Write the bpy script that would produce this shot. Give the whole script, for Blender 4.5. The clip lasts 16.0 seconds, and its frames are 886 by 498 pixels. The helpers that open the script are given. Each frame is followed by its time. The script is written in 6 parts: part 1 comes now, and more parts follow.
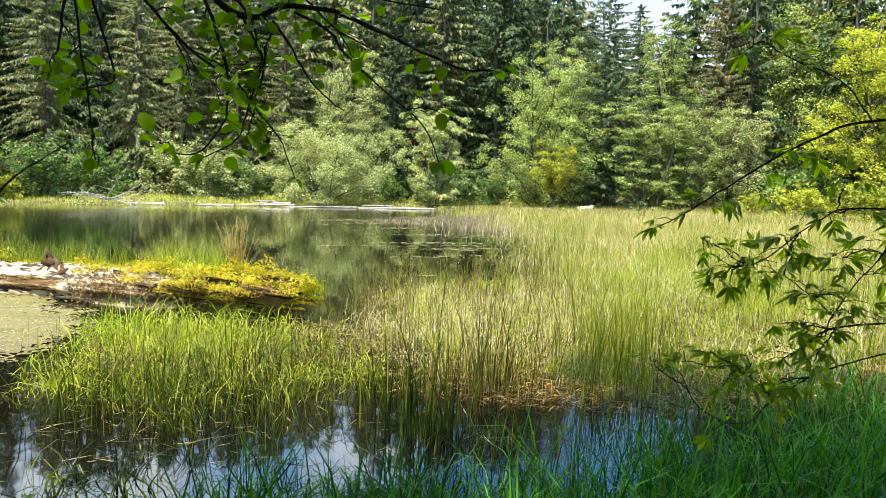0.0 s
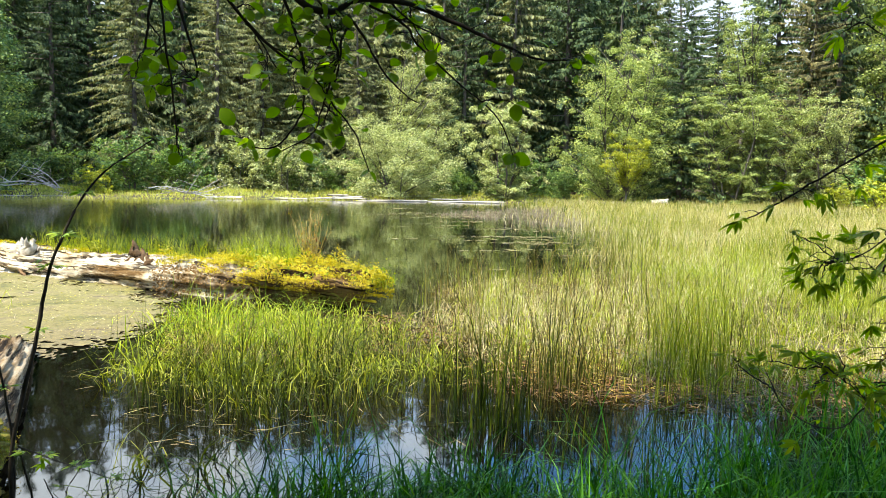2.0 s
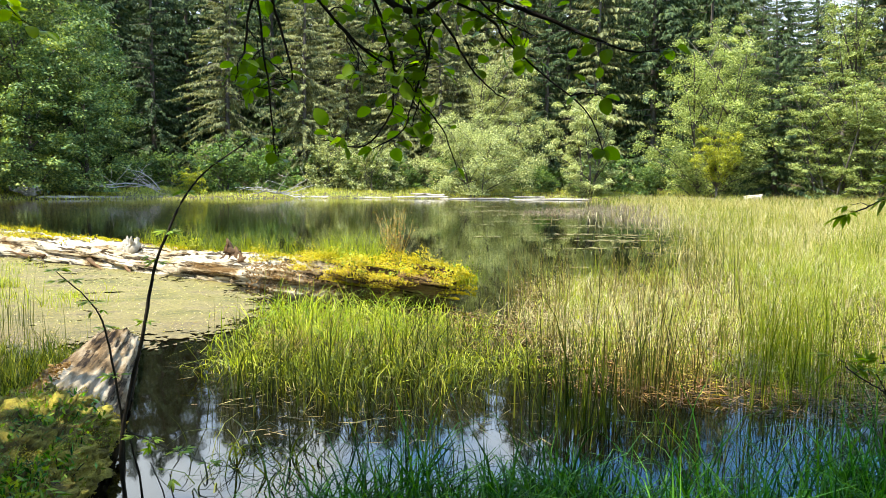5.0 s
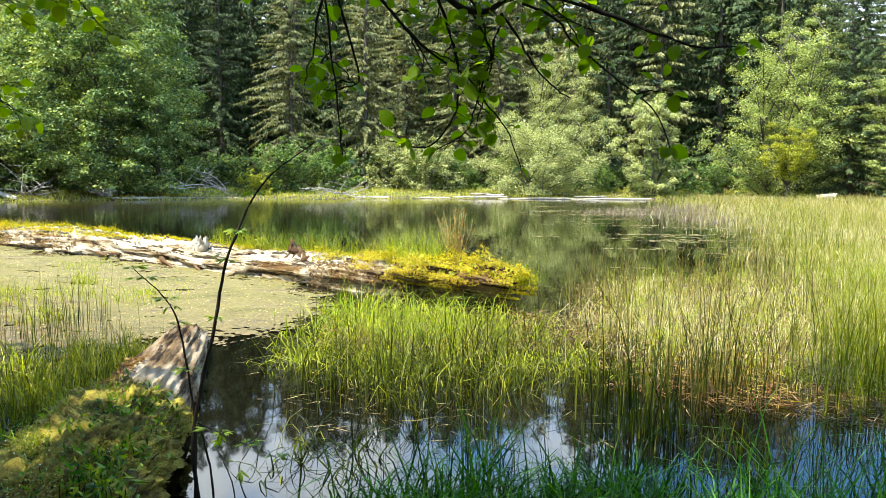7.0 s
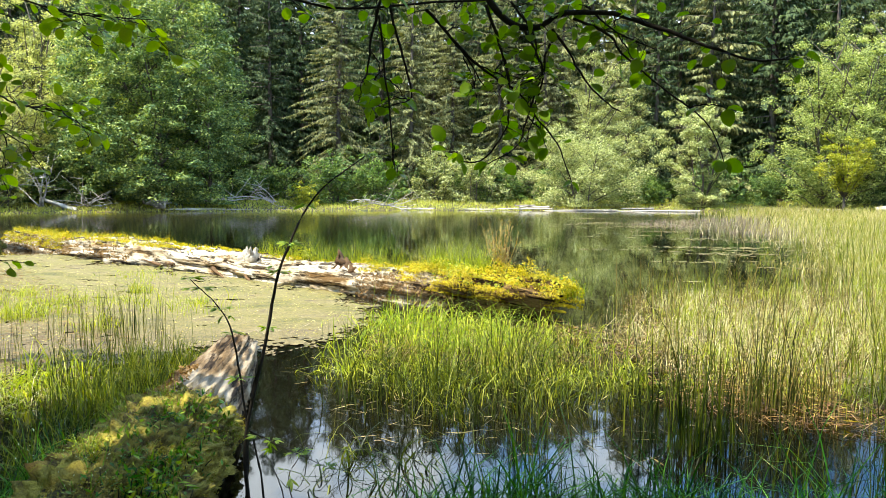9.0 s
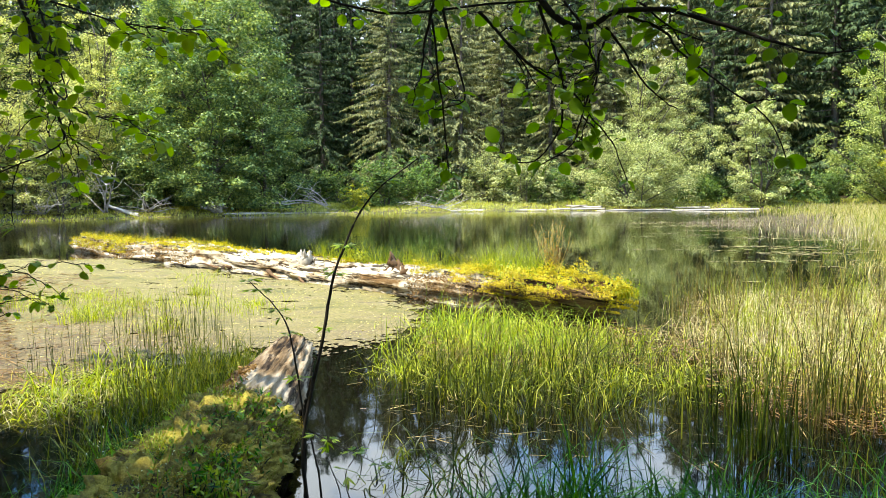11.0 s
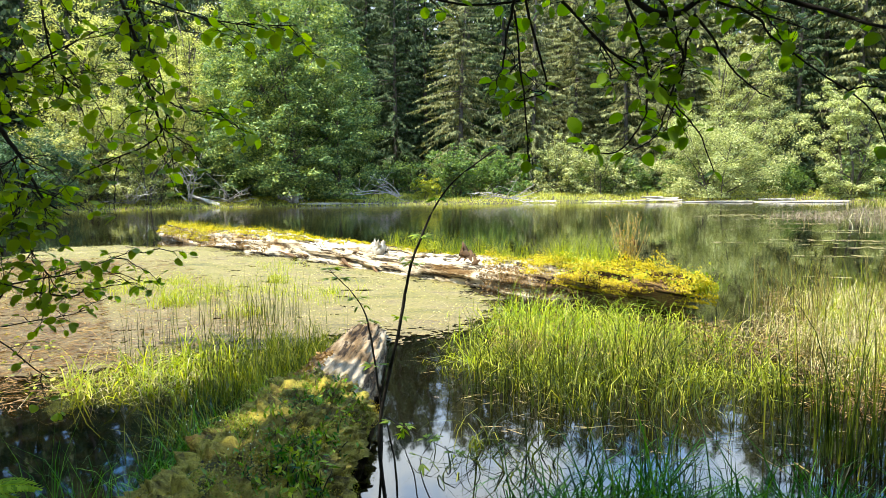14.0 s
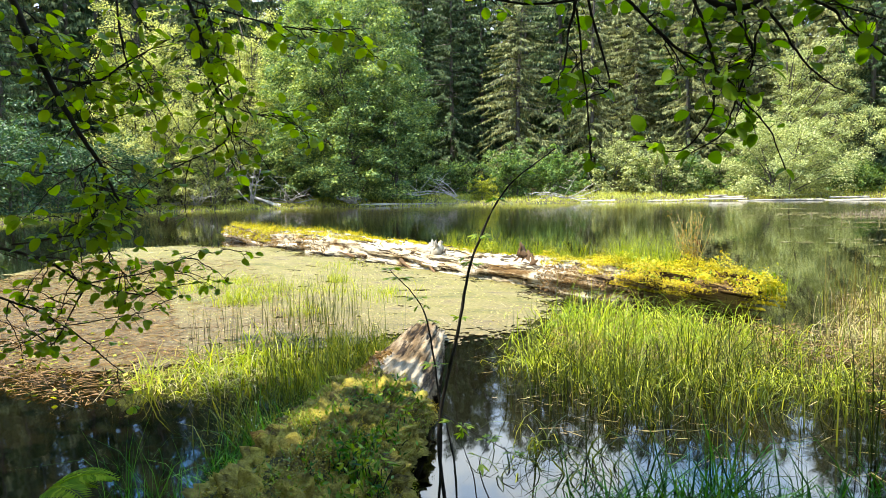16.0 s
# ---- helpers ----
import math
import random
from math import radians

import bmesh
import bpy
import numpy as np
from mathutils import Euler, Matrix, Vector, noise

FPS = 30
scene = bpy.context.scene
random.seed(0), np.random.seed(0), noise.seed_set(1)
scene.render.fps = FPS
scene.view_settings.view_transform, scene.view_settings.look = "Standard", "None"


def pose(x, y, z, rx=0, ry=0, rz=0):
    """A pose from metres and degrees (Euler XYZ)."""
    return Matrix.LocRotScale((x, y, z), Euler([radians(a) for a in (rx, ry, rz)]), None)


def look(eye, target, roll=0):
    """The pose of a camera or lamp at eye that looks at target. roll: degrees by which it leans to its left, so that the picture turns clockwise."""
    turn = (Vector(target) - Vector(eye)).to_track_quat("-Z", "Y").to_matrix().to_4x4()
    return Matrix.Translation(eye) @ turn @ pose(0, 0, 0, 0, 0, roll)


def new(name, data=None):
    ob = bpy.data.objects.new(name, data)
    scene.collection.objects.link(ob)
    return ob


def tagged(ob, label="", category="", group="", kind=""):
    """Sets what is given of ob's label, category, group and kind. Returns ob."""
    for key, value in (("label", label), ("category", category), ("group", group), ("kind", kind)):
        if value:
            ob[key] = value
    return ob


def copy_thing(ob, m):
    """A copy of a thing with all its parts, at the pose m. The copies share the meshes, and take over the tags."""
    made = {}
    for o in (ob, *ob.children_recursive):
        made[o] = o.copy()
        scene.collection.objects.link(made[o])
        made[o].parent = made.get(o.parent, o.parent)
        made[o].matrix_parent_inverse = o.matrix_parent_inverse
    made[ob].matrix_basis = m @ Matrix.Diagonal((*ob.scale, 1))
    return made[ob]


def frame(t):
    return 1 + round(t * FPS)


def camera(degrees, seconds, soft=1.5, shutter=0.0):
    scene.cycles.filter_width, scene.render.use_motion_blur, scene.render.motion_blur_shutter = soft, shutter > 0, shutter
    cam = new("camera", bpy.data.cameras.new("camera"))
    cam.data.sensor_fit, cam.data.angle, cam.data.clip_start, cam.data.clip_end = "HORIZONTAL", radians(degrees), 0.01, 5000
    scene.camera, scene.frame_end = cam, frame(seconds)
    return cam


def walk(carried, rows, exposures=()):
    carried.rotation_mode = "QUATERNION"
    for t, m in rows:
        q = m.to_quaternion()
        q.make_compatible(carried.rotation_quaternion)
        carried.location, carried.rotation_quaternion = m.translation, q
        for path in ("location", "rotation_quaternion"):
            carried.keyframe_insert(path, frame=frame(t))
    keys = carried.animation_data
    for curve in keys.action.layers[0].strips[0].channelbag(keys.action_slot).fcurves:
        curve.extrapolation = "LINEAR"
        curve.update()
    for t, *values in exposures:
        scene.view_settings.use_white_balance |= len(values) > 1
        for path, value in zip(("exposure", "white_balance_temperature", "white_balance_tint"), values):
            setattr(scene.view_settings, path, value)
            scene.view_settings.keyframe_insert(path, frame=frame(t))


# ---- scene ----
# ---- camera and its walk: seconds, yaw to the left, pitch, lean, eye ----
cam = camera(64.58, 16.0, 0.5)
ROWS = [
    (0.0, -17.21, -5.01, 1.55, 0.046, 0.006, 1.656),
    (0.5, -15.89, -5.11, 1.33, 0.047, 0.009, 1.657),
    (1.0, -14.80, -5.25, 1.31, 0.046, 0.016, 1.655),
    (1.5, -12.91, -5.40, 1.28, 0.043, 0.018, 1.653),
    (2.0, -11.54, -5.67, 1.34, 0.040, 0.024, 1.653),
    (2.5, -10.27, -5.75, 1.32, 0.036, 0.024, 1.650),
    (3.0, -8.45, -5.73, 1.15, 0.029, 0.021, 1.651),
    (3.5, -7.43, -5.76, 1.13, 0.026, 0.020, 1.651),
    (4.0, -6.70, -5.82, 1.01, 0.025, 0.021, 1.649),
    (6.5, -1.18, -6.03, 0.28, 0.013, 0.010, 1.647),
    (7.0, 0.00, -5.98, 0.31, 0.009, 0.007, 1.647),
    (7.5, 0.71, -5.84, 0.29, 0.007, 0.003, 1.647),
    (8.0, 1.88, -5.61, 0.33, 0.000, 0.000, 1.650),
    (8.5, 2.78, -5.21, 0.32, -0.003, -0.004, 1.652),
    (9.0, 3.66, -5.05, 0.25, -0.007, -0.011, 1.654),
    (11.5, 8.72, -4.94, -0.74, -0.019, -0.025, 1.653),
    (12.0, 9.56, -5.08, -0.76, -0.021, -0.026, 1.653),
    (12.5, 10.56, -5.41, -0.60, -0.025, -0.032, 1.651),
    (13.0, 11.64, -5.47, -0.63, -0.029, -0.044, 1.652),
    (13.5, 12.16, -5.56, -0.64, -0.034, -0.042, 1.654),
    (14.0, 13.60, -5.60, -0.54, -0.040, -0.044, 1.654),
    (14.5, 14.93, -5.72, -0.64, -0.045, -0.042, 1.650),
    (15.0, 16.08, -5.57, -0.86, -0.043, -0.050, 1.649),
    (15.5, 17.07, -5.51, -0.81, -0.051, -0.044, 1.653),
    (16.0, 18.24, -5.53, -1.02, -0.051, -0.052, 1.655),
]


def eye_pose(yaw, pitch, lean, x, y, z):
    a, p = radians(yaw), radians(pitch)
    way = Vector((-math.sin(a) * math.cos(p), math.cos(a) * math.cos(p), math.sin(p)))
    return look((x, y, z), Vector((x, y, z)) + way, lean)


walk(cam, [(r[0], eye_pose(*r[1:])) for r in ROWS], [(0.0, 1.5), (4.0, 1.52), (9.0, 1.55), (13.0, 1.61), (16.0, 1.68)])

# ---- world, sun, exposure ----
SUN_WAY = Vector((-0.40, -0.24, 0.88)).normalized()      # towards the sun
world = bpy.data.worlds.new("sky")
scene.world = world
world.use_nodes = True
wt = world.node_tree
sky = wt.nodes.new("ShaderNodeTexSky")
sky.sky_type, sky.sun_disc = "NISHITA", False
sky.sun_elevation = math.asin(SUN_WAY.z)
sky.sun_rotation = math.atan2(SUN_WAY.x, SUN_WAY.y)
sky.ozone_density, sky.dust_density = 2.0, 0.6
# broken white clouds
way = wt.nodes.new("ShaderNodeTexCoord")
puff = wt.nodes.new("ShaderNodeTexNoise")
puff.inputs["Scale"].default_value, puff.inputs["Detail"].default_value, puff.inputs["Roughness"].default_value = 3.2, 6.0, 0.6
drift_of = wt.nodes.new("ShaderNodeMapping")
drift_of.inputs[1].default_value = (0.16, -3.84, 1.23)
wt.links.new(way.outputs["Generated"], drift_of.inputs[0])
wt.links.new(drift_of.outputs[0], puff.inputs["Vector"])
cover = wt.nodes.new("ShaderNodeValToRGB")
cover.color_ramp.elements[0].position, cover.color_ramp.elements[1].position = 0.3, 0.5
wt.links.new(puff.outputs[0], cover.inputs[0])
thick = wt.nodes.new("ShaderNodeValToRGB")
thick.color_ramp.elements[0].position, thick.color_ramp.elements[0].color = 0.46, (0.14, 0.44, 0.94, 1)
thick.color_ramp.elements[1].position, thick.color_ramp.elements[1].color = 0.62, (0.86, 0.95, 1.0, 1)
wt.links.new(puff.outputs[0], thick.inputs[0])
lit = wt.nodes.new("ShaderNodeVectorMath")
lit.operation = "SCALE"
lit.inputs["Scale"].default_value = 21.0
wt.links.new(thick.outputs[0], lit.inputs[0])
clouds = wt.nodes.new("ShaderNodeMix")
clouds.data_type = "RGBA"
wt.links.new(lit.outputs[0], clouds.inputs[7])
wt.links.new(cover.outputs[0], clouds.inputs[0])
wt.links.new(sky.outputs[0], clouds.inputs[6])
haze = wt.nodes.new("ShaderNodeMix")
haze.data_type = "RGBA"
haze.inputs[7].default_value = (6.0, 6.6, 7.2, 1)
split = wt.nodes.new("ShaderNodeSeparateXYZ")
low_sky = wt.nodes.new("ShaderNodeMapRange")
low_sky.inputs[1].default_value, low_sky.inputs[2].default_value, low_sky.inputs[3].default_value, low_sky.inputs[4].default_value = 0.23, 0.33, 0.95, 0.0
wt.links.new(way.outputs["Generated"], split.inputs[0])
wt.links.new(split.outputs[2], low_sky.inputs[0])
wt.links.new(low_sky.outputs[0], haze.inputs[0])
wt.links.new(clouds.outputs[2], haze.inputs[6])
wt.links.new(haze.outputs[2], wt.nodes["Background"].inputs[0])
wt.nodes["Background"].inputs[1].default_value = 0.06
sun_data = bpy.data.lights.new("sun", "SUN")
sun_data.energy, sun_data.angle, sun_data.color = 5.0, radians(0.53), (0.97, 0.945, 0.8)
sun = new("sun", sun_data)
sun.matrix_world = look(SUN_WAY * 90, (0, 0, 0))


# ---- materials ----
def nodes_of(name):
    m = bpy.data.materials.new(name)
    m.use_nodes = True
    nt = m.node_tree
    return m, nt, nt.nodes["Principled BSDF"]


def ramp(nt, stops):
    r = nt.nodes.new("ShaderNodeValToRGB")
    while len(r.color_ramp.elements) < len(stops):
        r.color_ramp.elements.new(0.5)
    for e, (p, c) in zip(r.color_ramp.elements, stops):
        e.position, e.color = p, (*c, 1)
    return r


def noise_node(nt, scale, detail=4.0, rough=0.6, stretch=None):
    n = nt.nodes.new("ShaderNodeTexNoise")
    n.inputs["Scale"].default_value, n.inputs["Detail"].default_value, n.inputs["Roughness"].default_value = scale, detail, rough
    co = nt.nodes.new("ShaderNodeTexCoord")
    if stretch:
        mp = nt.nodes.new("ShaderNodeMapping")
        mp.inputs["Scale"].default_value = stretch
        nt.links.new(co.outputs["Object"], mp.inputs[0])
        nt.links.new(mp.outputs[0], n.inputs["Vector"])
    else:
        nt.links.new(co.outputs["Object"], n.inputs["Vector"])
    return n


def mixer(nt, a, b, fac, mode="MIX"):
    m = nt.nodes.new("ShaderNodeMix")
    m.data_type, m.blend_type = "RGBA", mode
    nt.links.new(a, m.inputs[6])
    nt.links.new(b, m.inputs[7])
    if isinstance(fac, (int, float)):
        m.inputs[0].default_value = fac
    else:
        nt.links.new(fac, m.inputs[0])
    return m.outputs[2]


def leafy(name, stops, through_light=0.35, rough=0.45, patch=0.6, patch_scale=0.5, glow=(1.0, 1.0, 0.45), boost=1.7, spec=0.22, hue_turn=0.474):
    """Leaves, blades and needles: a colour of its own for each, in drifts, with light passing through."""
    m, nt, b = nodes_of(name)
    geo = nt.nodes.new("ShaderNodeNewGeometry")
    info = nt.nodes.new("ShaderNodeObjectInfo")
    drift = noise_node(nt, patch_scale, 3)
    mth = nt.nodes.new("ShaderNodeMath")
    mth.operation = "MULTIPLY_ADD"
    mth.inputs[1].default_value, mth.inputs[2].default_value = 1 - patch, 0.0
    nt.links.new(geo.outputs["Random Per Island"], mth.inputs[0])
    add = nt.nodes.new("ShaderNodeMath")
    add.operation = "MULTIPLY_ADD"
    add.inputs[1].default_value = patch
    nt.links.new(drift.outputs[0], add.inputs[0])
    nt.links.new(mth.outputs[0], add.inputs[2])
    r = ramp(nt, stops)
    nt.links.new(add.outputs[0], r.inputs[0])
    hue = nt.nodes.new("ShaderNodeHueSaturation")
    val = nt.nodes.new("ShaderNodeMapRange")
    val.inputs[3].default_value, val.inputs[4].default_value = 0.85, 1.15
    nt.links.new(info.outputs["Random"], val.inputs[0])
    nt.links.new(val.outputs[0], hue.inputs["Value"])
    hue.inputs["Hue"].default_value = hue_turn
    nt.links.new(r.outputs[0], hue.inputs["Color"])
    nt.links.new(hue.outputs[0], b.inputs["Base Color"])
    b.inputs["Roughness"].default_value = rough
    b.inputs["Specular IOR Level"].default_value = spec
    tr = nt.nodes.new("ShaderNodeBsdfTranslucent")
    tint = nt.nodes.new("ShaderNodeRGB")
    tint.outputs[0].default_value = (*[min(1.0, g * 1.0) for g in glow], 1)
    warm = mixer(nt, hue.outputs[0], tint.outputs[0], 1.0, "MULTIPLY")
    bright = nt.nodes.new("ShaderNodeHueSaturation")
    bright.inputs["Value"].default_value = boost
    bright.inputs["Saturation"].default_value = 1.1
    nt.links.new(warm, bright.inputs["Color"])
    nt.links.new(bright.outputs[0], tr.inputs[0])
    mx = nt.nodes.new("ShaderNodeMixShader")
    mx.inputs[0].default_value = through_light
    nt.links.new(b.outputs[0], mx.inputs[1])
    nt.links.new(tr.outputs[0], mx.inputs[2])
    nt.links.new(mx.outputs[0], nt.nodes["Material Output"].inputs[0])
    return m


def woody(name, stops, scale=6.0, stretch=(1, 1, 1), rough=0.85, bump=0.6, dist=0.01):
    """Bark, bleached or rotten wood: grain along the stretch, stains at a larger scale, relief."""
    m, nt, b = nodes_of(name)
    grain = noise_node(nt, scale, 8, 0.7, stretch)
    stain = noise_node(nt, scale * 0.2, 3, 0.5)
    add = nt.nodes.new("ShaderNodeMath")
    add.operation = "MULTIPLY_ADD"
    add.inputs[1].default_value = 0.55
    half = nt.nodes.new("ShaderNodeMath")
    half.operation = "MULTIPLY"
    half.inputs[1].default_value = 0.45
    nt.links.new(stain.outputs[0], half.inputs[0])
    nt.links.new(grain.outputs[0], add.inputs[0])
    nt.links.new(half.outputs[0], add.inputs[2])
    r = ramp(nt, stops)
    nt.links.new(add.outputs[0], r.inputs[0])
    nt.links.new(r.outputs[0], b.inputs["Base Color"])
    b.inputs["Roughness"].default_value, b.inputs["Specular IOR Level"].default_value = rough, 0.15
    bp = nt.nodes.new("ShaderNodeBump")
    bp.inputs["Strength"].default_value, bp.inputs["Distance"].default_value = bump, dist
    nt.links.new(grain.outputs[0], bp.inputs["Height"])
    nt.links.new(bp.outputs[0], b.inputs["Normal"])
    return m


M_RUSH = leafy("rush_green", [(0.15, (0.02, 0.035, 0.004)), (0.4, (0.085, 0.135, 0.012)), (0.65, (0.21, 0.265, 0.028)), (0.85, (0.38, 0.37, 0.07))], 0.35, patch=0.5, patch_scale=1.4)
M_RUSH_DARK = leafy("rush_dark", [(0.2, (0.008, 0.018, 0.003)), (0.5, (0.035, 0.065, 0.006)), (0.8, (0.11, 0.14, 0.016))], 0.25, patch=0.2, patch_scale=0.8)
M_RUSH_MID = leafy("rush_mid", [(0.2, (0.012, 0.026, 0.003)), (0.5, (0.06, 0.1, 0.008)), (0.8, (0.19, 0.22, 0.02))], 0.3, patch=0.3, patch_scale=0.8)
M_RUSH_DRY = leafy("rush_dry", [(0.15, (0.06, 0.04, 0.012)), (0.5, (0.28, 0.22, 0.07)), (0.85, (0.55, 0.46, 0.2))], 0.25, patch=0.2, hue_turn=0.495)
M_SEDGE = leafy("sedge_bright", [(0.15, (0.03, 0.07, 0.005)), (0.4, (0.13, 0.22, 0.012)), (0.65, (0.28, 0.36, 0.024)), (0.85, (0.46, 0.47, 0.06))], 0.38, patch=0.4, patch_scale=1.4, hue_turn=0.486)
M_GRASS = leafy("grass_deep", [(0.2, (0.008, 0.04, 0.009)), (0.5, (0.034, 0.13, 0.02)), (0.8, (0.1, 0.235, 0.034))], 0.4, patch=0.3, spec=0.12, hue_turn=0.498)
M_BANK = leafy("bank_grass", [(0.2, (0.16, 0.22, 0.03)), (0.5, (0.36, 0.42, 0.08)), (0.8, (0.56, 0.57, 0.2))], 0.35, patch=0.6)
M_MARSH = leafy("marsh_sedge", [(0.2, (0.16, 0.165, 0.04)), (0.5, (0.35, 0.335, 0.105)), (0.8, (0.58, 0.52, 0.27))], 0.35, patch=0.6, patch_scale=0.3)
M_REED_OLD = leafy("old_reed", [(0.2, (0.12, 0.09, 0.06)), (0.5, (0.26, 0.2, 0.14)), (0.8, (0.42, 0.34, 0.25))], 0.2, patch=0.4, hue_turn=0.495)
M_MOSS = leafy("moss_gold", [(0.2, (0.1, 0.1, 0.006)), (0.5, (0.34, 0.32, 0.012)), (0.8, (0.54, 0.48, 0.025))], 0.4, patch=0.75, patch_scale=6, hue_turn=0.484)
M_MOSS_DARK = leafy("moss_olive", [(0.2, (0.022, 0.038, 0.004)), (0.43, (0.1, 0.14, 0.012)), (0.8, (0.34, 0.36, 0.03))], 0.25, patch=0.85, patch_scale=9, hue_turn=0.49)
M_MOSS_BROWN = leafy("moss_brown", [(0.2, (0.09, 0.065, 0.012)), (0.48, (0.31, 0.25, 0.03)), (0.8, (0.52, 0.44, 0.05))], 0.25, patch=0.85, patch_scale=9, hue_turn=0.492)
M_TUFT = leafy("tuft_sedge", [(0.15, (0.05, 0.085, 0.008)), (0.4, (0.19, 0.25, 0.022)), (0.65, (0.34, 0.39, 0.05)), (0.85, (0.5, 0.49, 0.13))], 0.45, patch=0.5, patch_scale=1.4, hue_turn=0.486)
M_STEM = leafy("rush_brown", [(0.2, (0.02, 0.02, 0.006)), (0.5, (0.09, 0.08, 0.018)), (0.8, (0.24, 0.18, 0.06))], 0.2, patch=0.3, hue_turn=0.495)
M_STRAW = leafy("pale_straw", [(0.2, (0.2, 0.16, 0.08)), (0.5, (0.42, 0.36, 0.18)), (0.8, (0.6, 0.52, 0.32))], 0.3, patch=0.4, hue_turn=0.495)
M_FIBRE = leafy("rotten_fibre", [(0.2, (0.05, 0.026, 0.01)), (0.5, (0.2, 0.12, 0.045)), (0.8, (0.4, 0.27, 0.12))], 0.15, patch=0.8, patch_scale=7, spec=0.08, hue_turn=0.495)
M_LITTER = leafy("leaf_litter", [(0.2, (0.035, 0.018, 0.007)), (0.5, (0.11, 0.06, 0.02)), (0.8, (0.26, 0.16, 0.05))], 0.2, patch=0.4, patch_scale=1.5, hue_turn=0.495)
M_RED = leafy("russet_leaf", [(0.2, (0.16, 0.06, 0.02)), (0.5, (0.36, 0.2, 0.06)), (0.8, (0.42, 0.36, 0.07))], 0.35, patch=0.2, hue_turn=0.497)
# far foliage with the 0.64 glow has bluish distance haze put into its colour
M_ALDER = leafy("alder_leaf", [(0.2, (0.05, 0.08, 0.024)), (0.5, (0.215, 0.275, 0.085)), (0.8, (0.43, 0.47, 0.17))], 0.35, patch=0.5, hue_turn=0.488, glow=(1.0, 1.0, 0.64))
M_PALE = leafy("pale_willow_leaf", [(0.2, (0.07, 0.095, 0.036)), (0.5, (0.265, 0.305, 0.122)), (0.8, (0.52, 0.54, 0.27))], 0.35, patch=0.5, hue_turn=0.488, glow=(1.0, 1.0, 0.64))
M_DENSE = leafy("dense_leaf", [(0.2, (0.03, 0.07, 0.022)), (0.5, (0.095, 0.17, 0.048)), (0.8, (0.27, 0.35, 0.09))], 0.35, patch=0.6, hue_turn=0.488, glow=(1.0, 1.0, 0.64))
M_MAPLE = leafy("maple_leaf", [(0.2, (0.035, 0.085, 0.035)), (0.5, (0.14, 0.225, 0.075)), (0.74, (0.46, 0.53, 0.14))], 0.25, patch=0.6, hue_turn=0.49, glow=(1.0, 1.0, 0.55))
M_GOLD = leafy("golden_leaf", [(0.2, (0.17, 0.15, 0.008)), (0.5, (0.42, 0.38, 0.015)), (0.8, (0.64, 0.56, 0.035))], 0.4, patch=0.7, patch_scale=6, hue_turn=0.482)
M_YELLOW = leafy("yellow_leaf", [(0.2, (0.14, 0.18, 0.02)), (0.5, (0.26, 0.3, 0.035)), (0.8, (0.4, 0.43, 0.065))], 0.4, patch=0.4, hue_turn=0.484)
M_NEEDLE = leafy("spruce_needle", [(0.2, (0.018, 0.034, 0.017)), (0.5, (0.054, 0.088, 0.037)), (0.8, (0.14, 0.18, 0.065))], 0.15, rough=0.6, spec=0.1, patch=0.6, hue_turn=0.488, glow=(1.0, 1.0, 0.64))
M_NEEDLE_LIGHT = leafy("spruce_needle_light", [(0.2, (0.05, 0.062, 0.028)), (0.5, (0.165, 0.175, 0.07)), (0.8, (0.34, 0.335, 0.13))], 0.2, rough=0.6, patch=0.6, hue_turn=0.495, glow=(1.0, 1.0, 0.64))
M_NEEDLE_BROWN = leafy("spruce_needle_brown", [(0.2, (0.04, 0.042, 0.018)), (0.5, (0.12, 0.11, 0.04)), (0.8, (0.26, 0.22, 0.075))], 0.15, rough=0.6, patch=0.6, hue_turn=0.493, glow=(1.0, 1.0, 0.64))
# bush leaf darkened: the shade of the left shore is in its colour
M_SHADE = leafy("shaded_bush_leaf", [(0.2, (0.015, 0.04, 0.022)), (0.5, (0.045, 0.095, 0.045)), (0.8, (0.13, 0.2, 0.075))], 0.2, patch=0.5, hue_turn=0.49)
M_PETAL = leafy("white_petal", [(0.2, (0.45, 0.48, 0.36)), (0.5, (0.62, 0.64, 0.56)), (0.8, (0.78, 0.78, 0.74))], 0.3, patch=0.2, hue_turn=0.5)
# alder leaf for the left shore, sunlight put into its pale yellow tone
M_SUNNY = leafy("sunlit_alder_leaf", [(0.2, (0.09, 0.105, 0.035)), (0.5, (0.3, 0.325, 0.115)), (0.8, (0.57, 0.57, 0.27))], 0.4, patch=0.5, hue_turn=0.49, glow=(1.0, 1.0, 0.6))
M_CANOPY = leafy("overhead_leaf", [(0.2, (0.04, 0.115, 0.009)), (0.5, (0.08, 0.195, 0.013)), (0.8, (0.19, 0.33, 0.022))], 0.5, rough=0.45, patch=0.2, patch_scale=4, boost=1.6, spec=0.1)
# M_CANOPY's leaf again, yellower and brighter: sunlight put into the colour
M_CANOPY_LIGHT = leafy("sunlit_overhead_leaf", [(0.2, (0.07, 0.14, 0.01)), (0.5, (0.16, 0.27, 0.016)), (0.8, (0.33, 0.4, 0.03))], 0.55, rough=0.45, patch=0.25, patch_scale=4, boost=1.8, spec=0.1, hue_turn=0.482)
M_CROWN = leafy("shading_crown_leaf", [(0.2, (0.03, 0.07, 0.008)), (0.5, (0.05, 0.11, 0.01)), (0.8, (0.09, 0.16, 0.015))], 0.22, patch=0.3)
